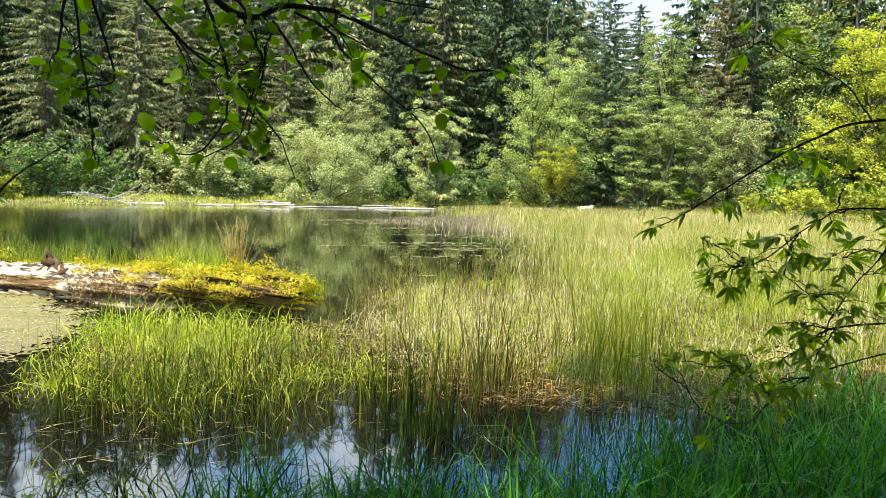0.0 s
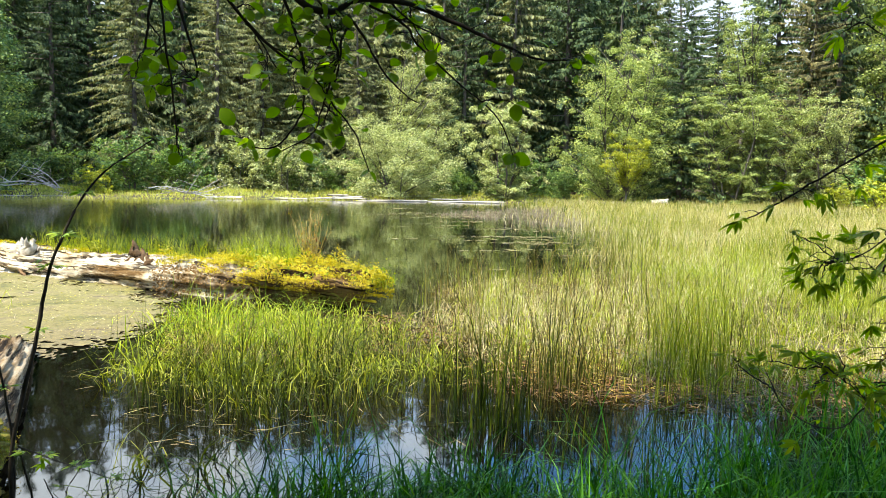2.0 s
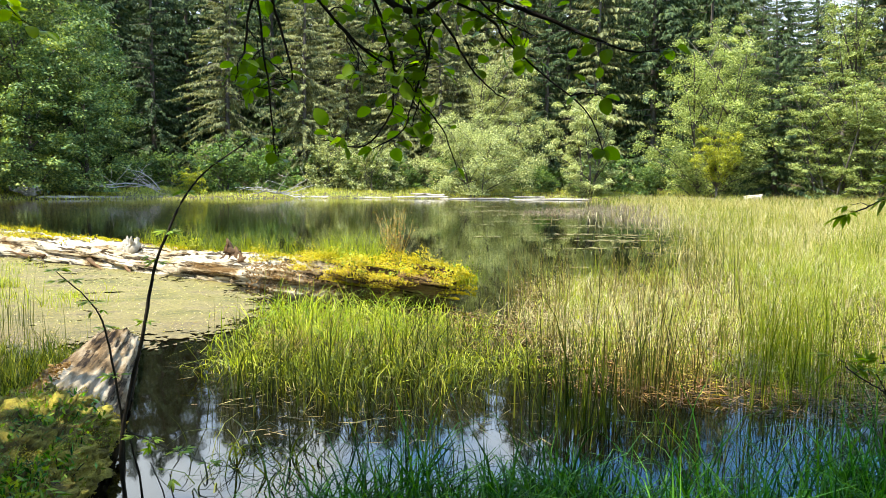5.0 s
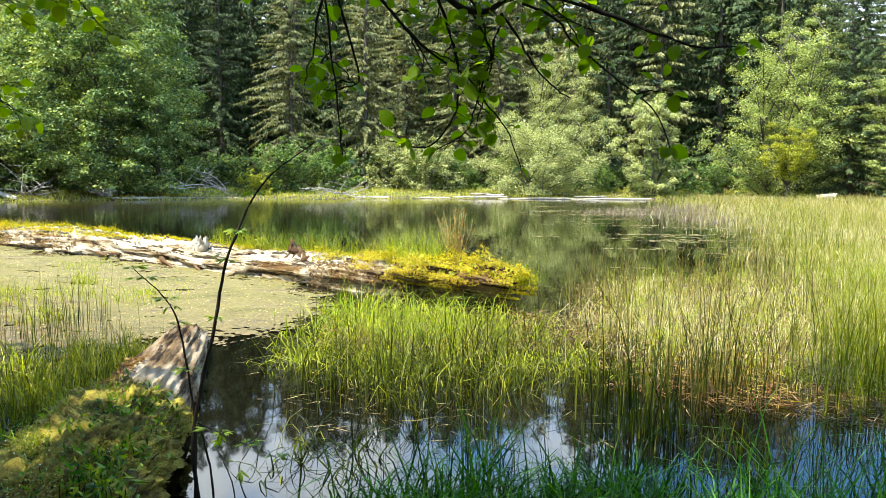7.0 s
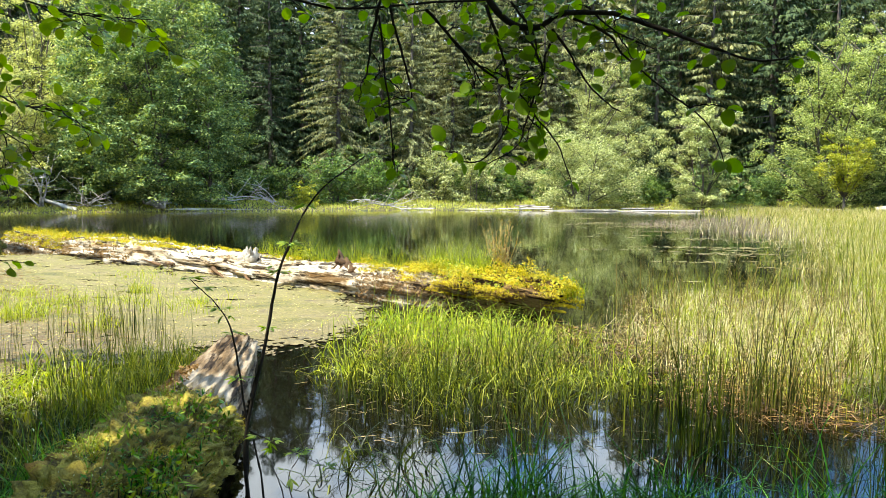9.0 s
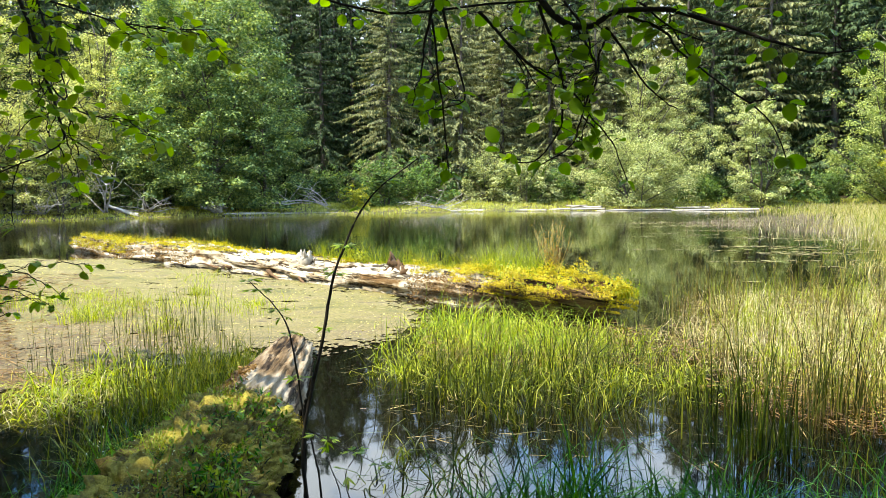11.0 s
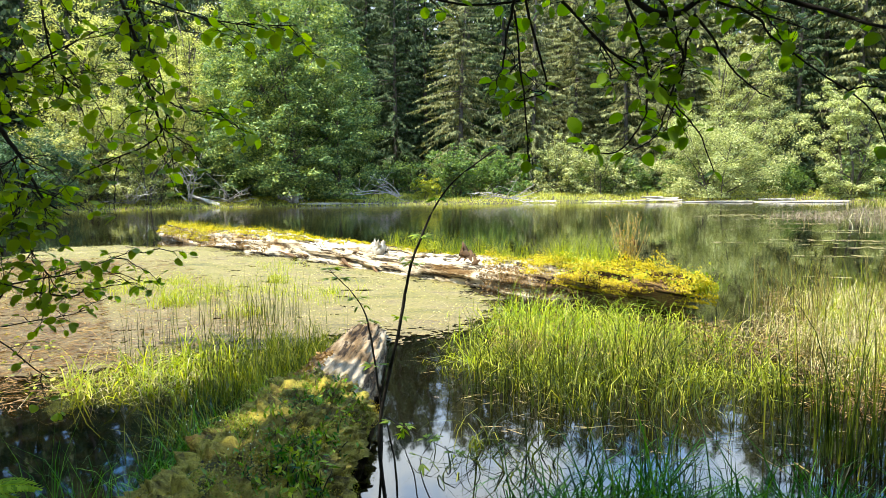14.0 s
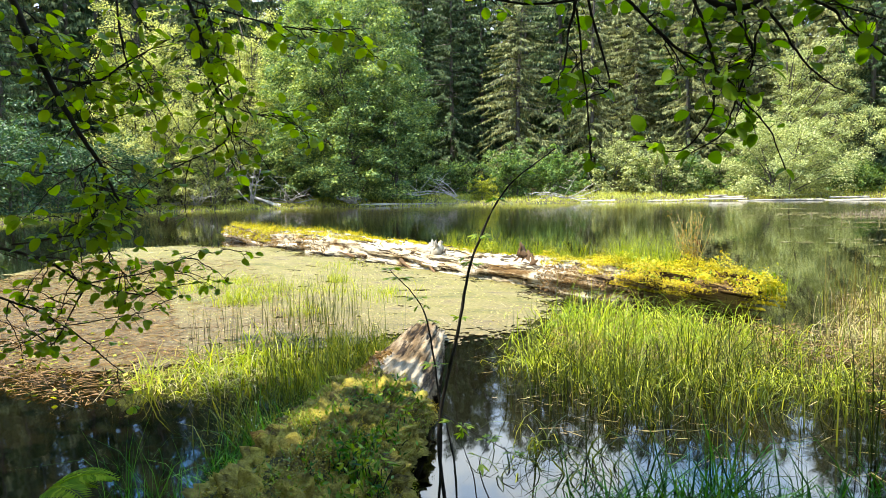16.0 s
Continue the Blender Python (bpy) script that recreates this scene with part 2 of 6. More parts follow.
M_ELDER = leafy("elder_leaf", [(0.2, (0.055, 0.13, 0.018)), (0.5, (0.11, 0.22, 0.025)), (0.8, (0.25, 0.36, 0.045))], 0.55, rough=0.5, spec=0.08, patch=0.3, patch_scale=4)
M_FERN = leafy("fern_green", [(0.2, (0.11, 0.22, 0.012)), (0.5, (0.2, 0.34, 0.02)), (0.8, (0.34, 0.46, 0.035))], 0.5, rough=0.7, patch=0.4, patch_scale=4, spec=0.05, hue_turn=0.488)
M_BED = woody("moss_bed", [(0.3, (0.016, 0.012, 0.004)), (0.42, (0.08, 0.058, 0.016)), (0.51, (0.22, 0.175, 0.032)), (0.61, (0.37, 0.3, 0.045)), (0.75, (0.42, 0.35, 0.14))], 14, rough=0.95, bump=1.0, dist=0.05)
M_HERB = leafy("herb_green", [(0.2, (0.035, 0.09, 0.008)), (0.5, (0.1, 0.195, 0.016)), (0.8, (0.24, 0.33, 0.03))], 0.4, patch=0.4, patch_scale=4, hue_turn=0.488)
M_BARK = woody("bark_grey", [(0.3, (0.05, 0.04, 0.03)), (0.6, (0.13, 0.11, 0.09)), (0.8, (0.25, 0.23, 0.2))], 5, (1, 1, 0.3))
M_TWIG = woody("twig_dark", [(0.3, (0.012, 0.01, 0.008)), (0.7, (0.045, 0.035, 0.025))], 30, dist=0.002)
M_ROT = woody("rotten_wood", [(0.3, (0.03, 0.018, 0.01)), (0.55, (0.14, 0.08, 0.04)), (0.75, (0.3, 0.2, 0.1))], 9, (0.3, 2, 2), bump=0.8, dist=0.02)
M_DEADWOOD = woody("dead_branch_wood", [(0.35, (0.1, 0.085, 0.06)), (0.5, (0.38, 0.34, 0.28)), (0.65, (0.6, 0.56, 0.5))], 6)
M_DRIFT = woody("driftwood_grey", [(0.35, (0.12, 0.09, 0.06)), (0.5, (0.4, 0.35, 0.28)), (0.65, (0.62, 0.57, 0.48))], 4, (0.4, 2, 2))


def log_material(name, where, width, first, second, relief=0.03):
    """A log's surface, one wood passing into another along its length, split by dark cracks."""
    m, nt, b = nodes_of(name)
    co = nt.nodes.new("ShaderNodeTexCoord")
    sep = nt.nodes.new("ShaderNodeSeparateXYZ")
    nt.links.new(co.outputs["Object"], sep.inputs[0])
    fleck = noise_node(nt, 2.2, 4, 0.6, (0.6, 1.5, 1.5))
    fade = nt.nodes.new("ShaderNodeMath")
    fade.operation = "MULTIPLY_ADD"
    fade.inputs[1].default_value = 5.0
    nt.links.new(fleck.outputs[0], fade.inputs[0])
    nt.links.new(sep.outputs[0], fade.inputs[2])
    span = nt.nodes.new("ShaderNodeMapRange")
    span.inputs[1].default_value, span.inputs[2].default_value = where + 2.5 - width, where + 2.5 + width
    nt.links.new(fade.outputs[0], span.inputs[0])
    grain = noise_node(nt, 11, 8, 0.72, (0.12, 1.7, 1.7))
    stain = noise_node(nt, 3.0, 5, 0.65, (0.35, 1.2, 1.2))
    crack = noise_node(nt, 9.0, 6, 0.65, (0.13, 1.6, 1.6))
    outs = []
    for stops in (first, second):
        r = ramp(nt, stops)
        nt.links.new(stain.outputs[0], r.inputs[0])
        outs.append(r.outputs[0])
    col = mixer(nt, outs[0], outs[1], span.outputs[0])
    g = ramp(nt, [(0.3, (0.3, 0.27, 0.25)), (0.6, (1.0, 1.0, 1.0))])
    nt.links.new(grain.outputs[0], g.inputs[0])
    col = mixer(nt, col, g.outputs[0], 0.85, "MULTIPLY")
    k = ramp(nt, [(0.41, (0.06, 0.04, 0.03)), (0.48, (1.0, 1.0, 1.0))])
    nt.links.new(crack.outputs[0], k.inputs[0])
    col = mixer(nt, col, k.outputs[0], 0.9, "MULTIPLY")
    nt.links.new(col, b.inputs["Base Color"])
    b.inputs["Roughness"].default_value, b.inputs["Specular IOR Level"].default_value = 0.9, 0.12
    add = nt.nodes.new("ShaderNodeMath")
    add.operation = "ADD"
    nt.links.new(grain.outputs[0], add.inputs[0])
    nt.links.new(k.outputs[0], add.inputs[1])
    bp = nt.nodes.new("ShaderNodeBump")
    bp.inputs["Strength"].default_value, bp.inputs["Distance"].default_value = 1.0, relief
    nt.links.new(add.outputs[0], bp.inputs["Height"])
    nt.links.new(bp.outputs[0], b.inputs["Normal"])
    return m


ROTTEN = [(0.35, (0.035, 0.02, 0.01)), (0.5, (0.13, 0.075, 0.03)), (0.65, (0.26, 0.17, 0.07))]
PALE_WOOD = [(0.36, (0.14, 0.08, 0.03)), (0.43, (0.4, 0.3, 0.18)), (0.52, (0.58, 0.5, 0.37)), (0.7, (0.66, 0.6, 0.48))]
MOSSY_WOOD = [(0.35, (0.018, 0.014, 0.005)), (0.5, (0.045, 0.04, 0.01)), (0.65, (0.09, 0.08, 0.018))]
TAN_WOOD = [(0.38, (0.07, 0.04, 0.015)), (0.46, (0.19, 0.125, 0.065)), (0.54, (0.3, 0.23, 0.15)), (0.7, (0.43, 0.36, 0.27))]
M_LOG = log_material("long_log_wood", 1.9, 0.6, ROTTEN, PALE_WOOD)
M_SMALL_LOG = log_material("half_sunk_log_wood", 2.1, 0.4, MOSSY_WOOD, TAN_WOOD, 0.006)


def water_material():
    m, nt, b = nodes_of("pond_water")
    b.inputs["IOR"].default_value = 1.58
    co, sep, breeze = nt.nodes.new("ShaderNodeTexCoord"), nt.nodes.new("ShaderNodeSeparateXYZ"), nt.nodes.new("ShaderNodeMapRange")
    nt.links.new(co.outputs["Object"], sep.inputs[0])
    nt.links.new(sep.outputs[1], breeze.inputs[0])
    breeze.inputs[1].default_value, breeze.inputs[2].default_value, breeze.inputs[3].default_value, breeze.inputs[4].default_value = 17.0, 33.0, 0.035, 0.095
    nt.links.new(breeze.outputs[0], b.inputs["Roughness"])
    n = noise_node(nt, 0.6, 2)
    r = ramp(nt, [(0.35, (0.002, 0.0016, 0.0009)), (0.7, (0.0045, 0.0034, 0.0016))])
    nt.links.new(n.outputs[0], r.inputs[0])
    # lighter base colour for the farther water
    far_tone = ramp(nt, [(0.35, (0.016, 0.013, 0.006)), (0.7, (0.022, 0.018, 0.009))])
    nt.links.new(n.outputs[0], far_tone.inputs[0])
    open_water = nt.nodes.new("ShaderNodeMapRange")
    open_water.inputs[1].default_value, open_water.inputs[2].default_value = 22.0, 34.0
    nt.links.new(sep.outputs[1], open_water.inputs[0])
    nt.links.new(mixer(nt, r.outputs[0], far_tone.outputs[0], open_water.outputs[0]), b.inputs["Base Color"])
    w = noise_node(nt, 2.2, 3, 0.5, (1, 0.55, 1))
    bp = nt.nodes.new("ShaderNodeBump")
    bp.inputs["Strength"].default_value, bp.inputs["Distance"].default_value = 0.12, 0.02
    nt.links.new(w.outputs[0], bp.inputs["Height"])
    nt.links.new(bp.outputs[0], b.inputs["Normal"])
    return m


def ground_material():
    m, nt, b = nodes_of("marsh_ground")
    n1 = noise_node(nt, 0.35, 4)
    n2 = noise_node(nt, 9.0, 6, 0.75)
    r1 = ramp(nt, [(0.35, (0.035, 0.03, 0.012)), (0.5, (0.09, 0.055, 0.02)), (0.65, (0.04, 0.055, 0.014))])
    r2 = ramp(nt, [(0.3, (0.35, 0.35, 0.35)), (0.7, (1.0, 1.0, 1.0))])
    nt.links.new(n1.outputs[0], r1.inputs[0])
    nt.links.new(n2.outputs[0], r2.inputs[0])
    nt.links.new(mixer(nt, r1.outputs[0], r2.outputs[0], 1.0, "MULTIPLY"), b.inputs["Base Color"])
    b.inputs["Roughness"].default_value = 0.9
    bp = nt.nodes.new("ShaderNodeBump")
    bp.inputs["Strength"].default_value, bp.inputs["Distance"].default_value = 0.8, 0.03
    nt.links.new(n2.outputs[0], bp.inputs["Height"])
    nt.links.new(bp.outputs[0], b.inputs["Normal"])
    return m


def mat_material():
    """Floating duckweed and algae: tan, olive and yellow-green drifts with fine grain."""
    m, nt, b = nodes_of("duckweed")
    n1, n2 = noise_node(nt, 0.9, 6, 0.7, (1, 2.2, 1)), noise_node(nt, 22, 6, 0.85, (1, 2.5, 1))
    r1 = ramp(nt, [(0.3, (0.05, 0.05, 0.007)), (0.44, (0.165, 0.135, 0.022)), (0.56, (0.215, 0.168, 0.048)), (0.66, (0.1, 0.064, 0.027))])
    r2 = ramp(nt, [(0.42, (0.2, 0.2, 0.14)), (0.56, (1.0, 1.0, 1.0))])
    nt.links.new(n1.outputs[0], r1.inputs[0])
    nt.links.new(n2.outputs[0], r2.inputs[0])
    co, sep, far = nt.nodes.new("ShaderNodeTexCoord"), nt.nodes.new("ShaderNodeSeparateXYZ"), nt.nodes.new("ShaderNodeMath")
    nt.links.new(co.outputs["Object"], sep.inputs[0])
    far.operation = "MULTIPLY_ADD"
    far.inputs[1].default_value = 5.0
    n3 = noise_node(nt, 0.8, 5, 0.65)
    nt.links.new(n3.outputs[0], far.inputs[0])
    nt.links.new(sep.outputs[1], far.inputs[2])
    shallow = nt.nodes.new("ShaderNodeMapRange")
    shallow.inputs[1].default_value, shallow.inputs[2].default_value, shallow.inputs[3].default_value, shallow.inputs[4].default_value = 9.0, 11.5, 0.75, 0.0
    nt.links.new(far.outputs[0], shallow.inputs[0])
    mud = ramp(nt, [(0.35, (0.08, 0.055, 0.022)), (0.6, (0.19, 0.125, 0.055))])
    nt.links.new(n2.outputs[0], mud.inputs[0])
    tone = mixer(nt, r1.outputs[0], mud.outputs[0], shallow.outputs[0])
    nt.links.new(mixer(nt, tone, r2.outputs[0], 0.8, "MULTIPLY"), b.inputs["Base Color"])
    b.inputs["Roughness"].default_value = 0.8
    bp = nt.nodes.new("ShaderNodeBump")
    bp.inputs["Strength"].default_value, bp.inputs["Distance"].default_value = 0.7, 0.012
    nt.links.new(n2.outputs[0], bp.inputs["Height"])
    nt.links.new(bp.outputs[0], b.inputs["Normal"])
    return m


M_WATER, M_GROUND, M_MAT = water_material(), ground_material(), mat_material()


# ---- mesh helpers ----
class Geo:
    """Gathers vertices, triangles and quads into one mesh."""

    def __init__(self):
        self.v, self.t, self.q, self.n = [], [], [], 0

    def add(self, verts, tris=None, quads=None):
        verts = np.asarray(verts, float).reshape(-1, 3)
        self.v.append(verts)
        if tris is not None and len(tris):
            self.t.append(np.asarray(tris, np.int64).reshape(-1, 3) + self.n)
        if quads is not None and len(quads):
            self.q.append(np.asarray(quads, np.int64).reshape(-1, 4) + self.n)
        self.n += len(verts)
        return self

    def mesh(self, name, material, smooth=True):
        me = bpy.data.meshes.new(name)
        v = np.concatenate(self.v) if self.v else np.zeros((0, 3))
        t = np.concatenate(self.t) if self.t else np.zeros((0, 3), np.int64)
        q = np.concatenate(self.q) if self.q else np.zeros((0, 4), np.int64)
        me.vertices.add(len(v))
        me.vertices.foreach_set("co", v.astype(np.float32).ravel())
        loops = np.concatenate([t.ravel(), q.ravel()])
        me.loops.add(len(loops))
        me.loops.foreach_set("vertex_index", loops.astype(np.int32))
        starts = np.concatenate([np.arange(len(t)) * 3, len(t) * 3 + np.arange(len(q)) * 4])
        me.polygons.add(len(starts))
        me.polygons.foreach_set("loop_start", starts.astype(np.int32))
        if smooth:
            me.polygons.foreach_set("use_smooth", np.ones(len(starts), bool))
        me.update(calc_edges=True)
        me.materials.append(material)
        return me


def thing(name, label, category, group="", kind="", data=None, at=None):
    ob = tagged(new(name, data), label, category, group, kind)
    if at is not None:
        ob.matrix_world = at
    return ob


def part(name, geo, material, parent, label="", smooth=True, data=None):
    ob = new(name, data or geo.mesh(name, material, smooth))
    ob.parent = parent
    if label:
        ob["label"] = label
    return ob


def unit(v):
    return v / np.maximum(np.linalg.norm(v, axis=-1, keepdims=True), 1e-9)


def tube(geo, pts, radii, sides=6, rough=0.0, rng=None):
    """A tapered tube along pts."""
    pts, radii = np.asarray(pts, float), np.asarray(radii, float)
    n = len(pts)
    tan = unit(np.gradient(pts, axis=0))
    ref = np.where(np.abs(tan[:, 2:3]) > 0.9, [[1.0, 0, 0]], [[0, 0, 1.0]])
    a = unit(np.cross(tan, ref))
    b = np.cross(tan, a)
    th = np.linspace(0, 2 * math.pi, sides, endpoint=False)
    rr = radii[:, None] * np.ones((n, sides))
    if rough:
        rr = rr * (1 + rough * rng.standard_normal((n, sides)))
    v = pts[:, None] + rr[..., None] * (np.cos(th)[None, :, None] * a[:, None] + np.sin(th)[None, :, None] * b[:, None])
    i = np.arange(n - 1)[:, None] * sides
    j, k = np.arange(sides)[None], (np.arange(sides)[None] + 1) % sides
    quads = np.stack([i + j, i + k, i + sides + k, i + sides + j], -1).reshape(-1, 4)
    verts = np.concatenate([v.reshape(-1, 3), pts[:1], pts[-1:]])
    c0, c1 = n * sides, n * sides + 1
    e = (n - 1) * sides
    tris = [(c0, int((s + 1) % sides), int(s)) for s in range(sides)] + [(c1, e + s, e + (s + 1) % sides) for s in range(sides)]
    geo.add(verts, tris, quads)


def wander(rng, start, way, length, n, bend=0.15, lift=0.0):
    """A wandering path."""
    p, d = np.array(start, float), unit(np.array(way, float))
    out = [p.copy()]
    for _ in range(n):
        d = unit(d + rng.standard_normal(3) * bend + np.array([0, 0, lift]))
        p = p + d * length / n
        out.append(p.copy())
    return np.array(out)


def leaves(geo, c, way, nor, length, width, fold=0.15):
    """Rhombic leaves, one for each row."""
    way = unit(way)
    side = unit(np.cross(way, nor))
    nor = np.cross(side, way)
    L, Wd = np.asarray(length)[:, None], np.asarray(width)[:, None]
    v = np.stack([c - way * L * 0.5, c + side * Wd * 0.5 + nor * Wd * fold, c + way * L * 0.5, c - side * Wd * 0.5 + nor * Wd * fold], 1)
    k = np.arange(len(c))[:, None] * 4
    geo.add(v.reshape(-1, 3), np.concatenate([k + [[0, 1, 2]], k + [[0, 2, 3]]]))


def blades(geo, rng, xy, z, height, width, lean=0.25, droop=0.25, segs=3):
    """Grass blades and rush stems rooted at xy: strips that taper, lean and bow over."""
    n = len(xy)
    h = np.broadcast_to(height, n) * 1.0
    w = np.broadcast_to(width, n) * 1.0
    az = rng.uniform(0, 2 * math.pi, n)
    tilt = np.abs(rng.standard_normal(n)) * lean
    bow = np.abs(rng.standard_normal(n)) * droop
    out = np.stack([np.cos(az), np.sin(az), 0 * az], -1)
    turn = rng.uniform(0, math.pi, n)
    side = np.stack([np.cos(turn), np.sin(turn), 0 * turn], -1)
    rows = []
    for s in range(segs + 1):
        u = s / segs
        ang = np.minimum(tilt * u + bow * u * u * 1.2, 2.2)
        reach = h * u
        p = np.stack([xy[:, 0], xy[:, 1], np.broadcast_to(z, n)], -1) + out * (np.sin(ang) * reach)[:, None]
        p[:, 2] += np.cos(ang) * reach
        half = (w * 0.5 * (1 - u) ** 0.6)[:, None]
        rows += [p] if s == segs else [p - side * half, p + side * half]
    v = np.stack(rows, 1)
    m = 2 * segs + 1
    k = np.arange(n)[:, None] * m
    quads = np.concatenate([k + [[2 * s, 2 * s + 1, 2 * s + 3, 2 * s + 2]] for s in range(segs - 1)]) if segs > 1 else None
    geo.add(v.reshape(-1, 3), k + [[2 * segs - 2, 2 * segs - 1, 2 * segs]], quads)


def inside(xy, poly):
    x, y = xy[:, 0], xy[:, 1]
    r = np.zeros(len(xy), bool)
    for (x1, y1), (x2, y2) in zip(poly, poly[1:] + poly[:1]):
        hit = (y1 > y) != (y2 > y)
        r ^= hit & (x < (x2 - x1) * (y - y1) / (y2 - y1 + 1e-12) + x1)
    return r


def scatter(rng, poly, count):
    """Points spread over a polygon."""
    p = np.array(poly)
    lo, hi = p.min(0), p.max(0)
    out = np.zeros((0, 2))
    while len(out) < count:
        q = rng.uniform(lo, hi, (count * 2, 2))
        out = np.concatenate([out, q[inside(q, poly)]])
    return out[:count]


def clumped(rng, poly, count, clumps, spread):
    """Points that stand in tufts over a polygon."""
    c = scatter(rng, poly, clumps)
    pick = rng.integers(0, clumps, count)
    return c[pick] + rng.standard_normal((count, 2)) * spread * rng.uniform(0.5, 1.5, clumps)[pick][:, None]


# ---- ground and water ----
SHORE = [(-180, 2.0), (-110, 3), (-90, 5), (-75, 16), (-60, 40), (-45, 50), (-31, 56), (-17, 52.5), (-2, 50.5), (12, 48), (25, 48),
         (33, 48), (43, 46), (50, 39), (60, 26), (75, 14), (90, 6), (110, 3), (180, 2.0)]
MARSH = [(1.2, 6.1), (2.1, 4.95), (3.8, 4.35), (9, 3.4), (20, 6), (40, 22), (44, 34), (34, 47), (22, 45), (15.5, 41), (12.8, 32), (10.5, 25), (9.6, 20),
         (6.6, 14.2), (4.2, 11.6), (2.1, 10.6), (1.5, 8)]
SEDGE = [(-1.5, 6.4), (-1.5, 7.6), (-0.9, 8.6), (0.6, 8.1), (1.1, 6.6), (1.5, 5.2), (0.7, 4.7), (-0.2, 4.5), (-0.9, 4.9)]
LEFT_TUFT = [(-4.2, 4.1), (-2.3, 4.2), (-2.3, 5.2), (-2.6, 6.4), (-3.6, 6.6), (-4.4, 5.2)]


def smooth01(x):
    x = np.clip(x, 0, 1)
    return x * x * (3 - 2 * x)


def fbm(x, y, s):
    return sum(np.sin(x * s * k * 1.3 + 1.7 * k + 1.9 * np.sin(y * s * k * 0.9 + k)) * np.cos(y * s * k * 1.1 + 0.6 * k) / k for k in (1, 2.3, 4.9)) / 2


def edge_distance(xy, poly):
    """Metres inside (positive) or outside (negative) of a polygon."""
    d = np.full(len(xy), 1e9)
    for a, b in zip(poly, poly[1:] + poly[:1]):
        a, b = np.array(a), np.array(b)
        t = np.clip(((xy - a) @ (b - a)) / ((b - a) @ (b - a)), 0, 1)
        d = np.minimum(d, np.linalg.norm(xy - a - t[:, None] * (b - a), axis=1))
    return np.where(inside(xy, poly), d, -d)


def height_at(xy):
    xy = np.asarray(xy, float).reshape(-1, 2)
    x, y = xy[:, 0], xy[:, 1]
    r = np.hypot(x, y)
    az = np.degrees(np.arctan2(-x, y))
    far = np.interp(az, [a for a, _ in SHORE], [d for _, d in SHORE]) + 0.5 * fbm(x, y, 0.25)
    near = y - (2.1 + 0.25 * np.sin(x * 1.3) + 0.02 * x * x * np.sign(5 - np.abs(x)))
    s = np.where(y > 0, np.minimum(far - r, near), np.minimum(-1.0, near))
    bed = -0.55 * smooth01(s / 2.5)
    out = np.maximum(-s, 0)
    land = 0.16 * smooth01(out / 1.5) + 0.25 * smooth01((out - 1) / 5) + 19 * smooth01((out - 10) / 75) * (y > 10) + 1.0 * smooth01((out - 4) / 30)
    z = np.where(s > 0, bed, land)
    for poly, top in ((MARSH, 0.0), (SEDGE, -0.01), (LEFT_TUFT, -0.01)):
        e = edge_distance(xy, poly)
        k = smooth01(e / 1.2 + 0.4) * (s > 0)
        z = z * (1 - k) + k * (top + 0.035 * fbm(x, y, 2.1) - 0.012)
    return z


def build_ground():
    rad = np.concatenate([np.linspace(0.4, 14, 110), np.geomspace(14.4, 120, 80), np.geomspace(135, 3000, 16)])
    ang = np.radians(np.linspace(-180, 180, 300, endpoint=False))
    R, A = np.meshgrid(rad, ang, indexing="ij")
    x, y = -R * np.sin(A), R * np.cos(A)
    z = height_at(np.stack([x.ravel(), y.ravel()], -1))
    m = len(ang)
    g = Geo()
    i, j = np.meshgrid(np.arange(len(rad) - 1), np.arange(m), indexing="ij")
    k = (j + 1) % m
    quads = np.stack([i * m + j, (i + 1) * m + j, (i + 1) * m + k, i * m + k], -1).reshape(-1, 4)
    centre = len(rad) * m
    g.add(np.concatenate([np.stack([x.ravel(), y.ravel(), z], -1), [[0, 0, 0.3]]]), [(centre, a, (a + 1) % m) for a in range(m)], quads)
    thing("ground", "muddy pond bed and leaf-strewn bank", "ground", kind="structure", data=g.mesh("ground", M_GROUND))


def build_water():
    g = Geo()
    a = np.radians(np.arange(0, 360, 5))
    ring = np.stack([np.cos(a) * 62, np.sin(a) * 62, 0 * a], -1)
    n = len(a)
    g.add(np.concatenate([ring, [[0, 0, 0]]]), [(n, i, (i + 1) % n) for i in range(n)])
    thing("water", "still dark brown pond water mirroring the trees", "water", kind="structure", data=g.mesh("water", M_WATER))


build_ground()
build_water()


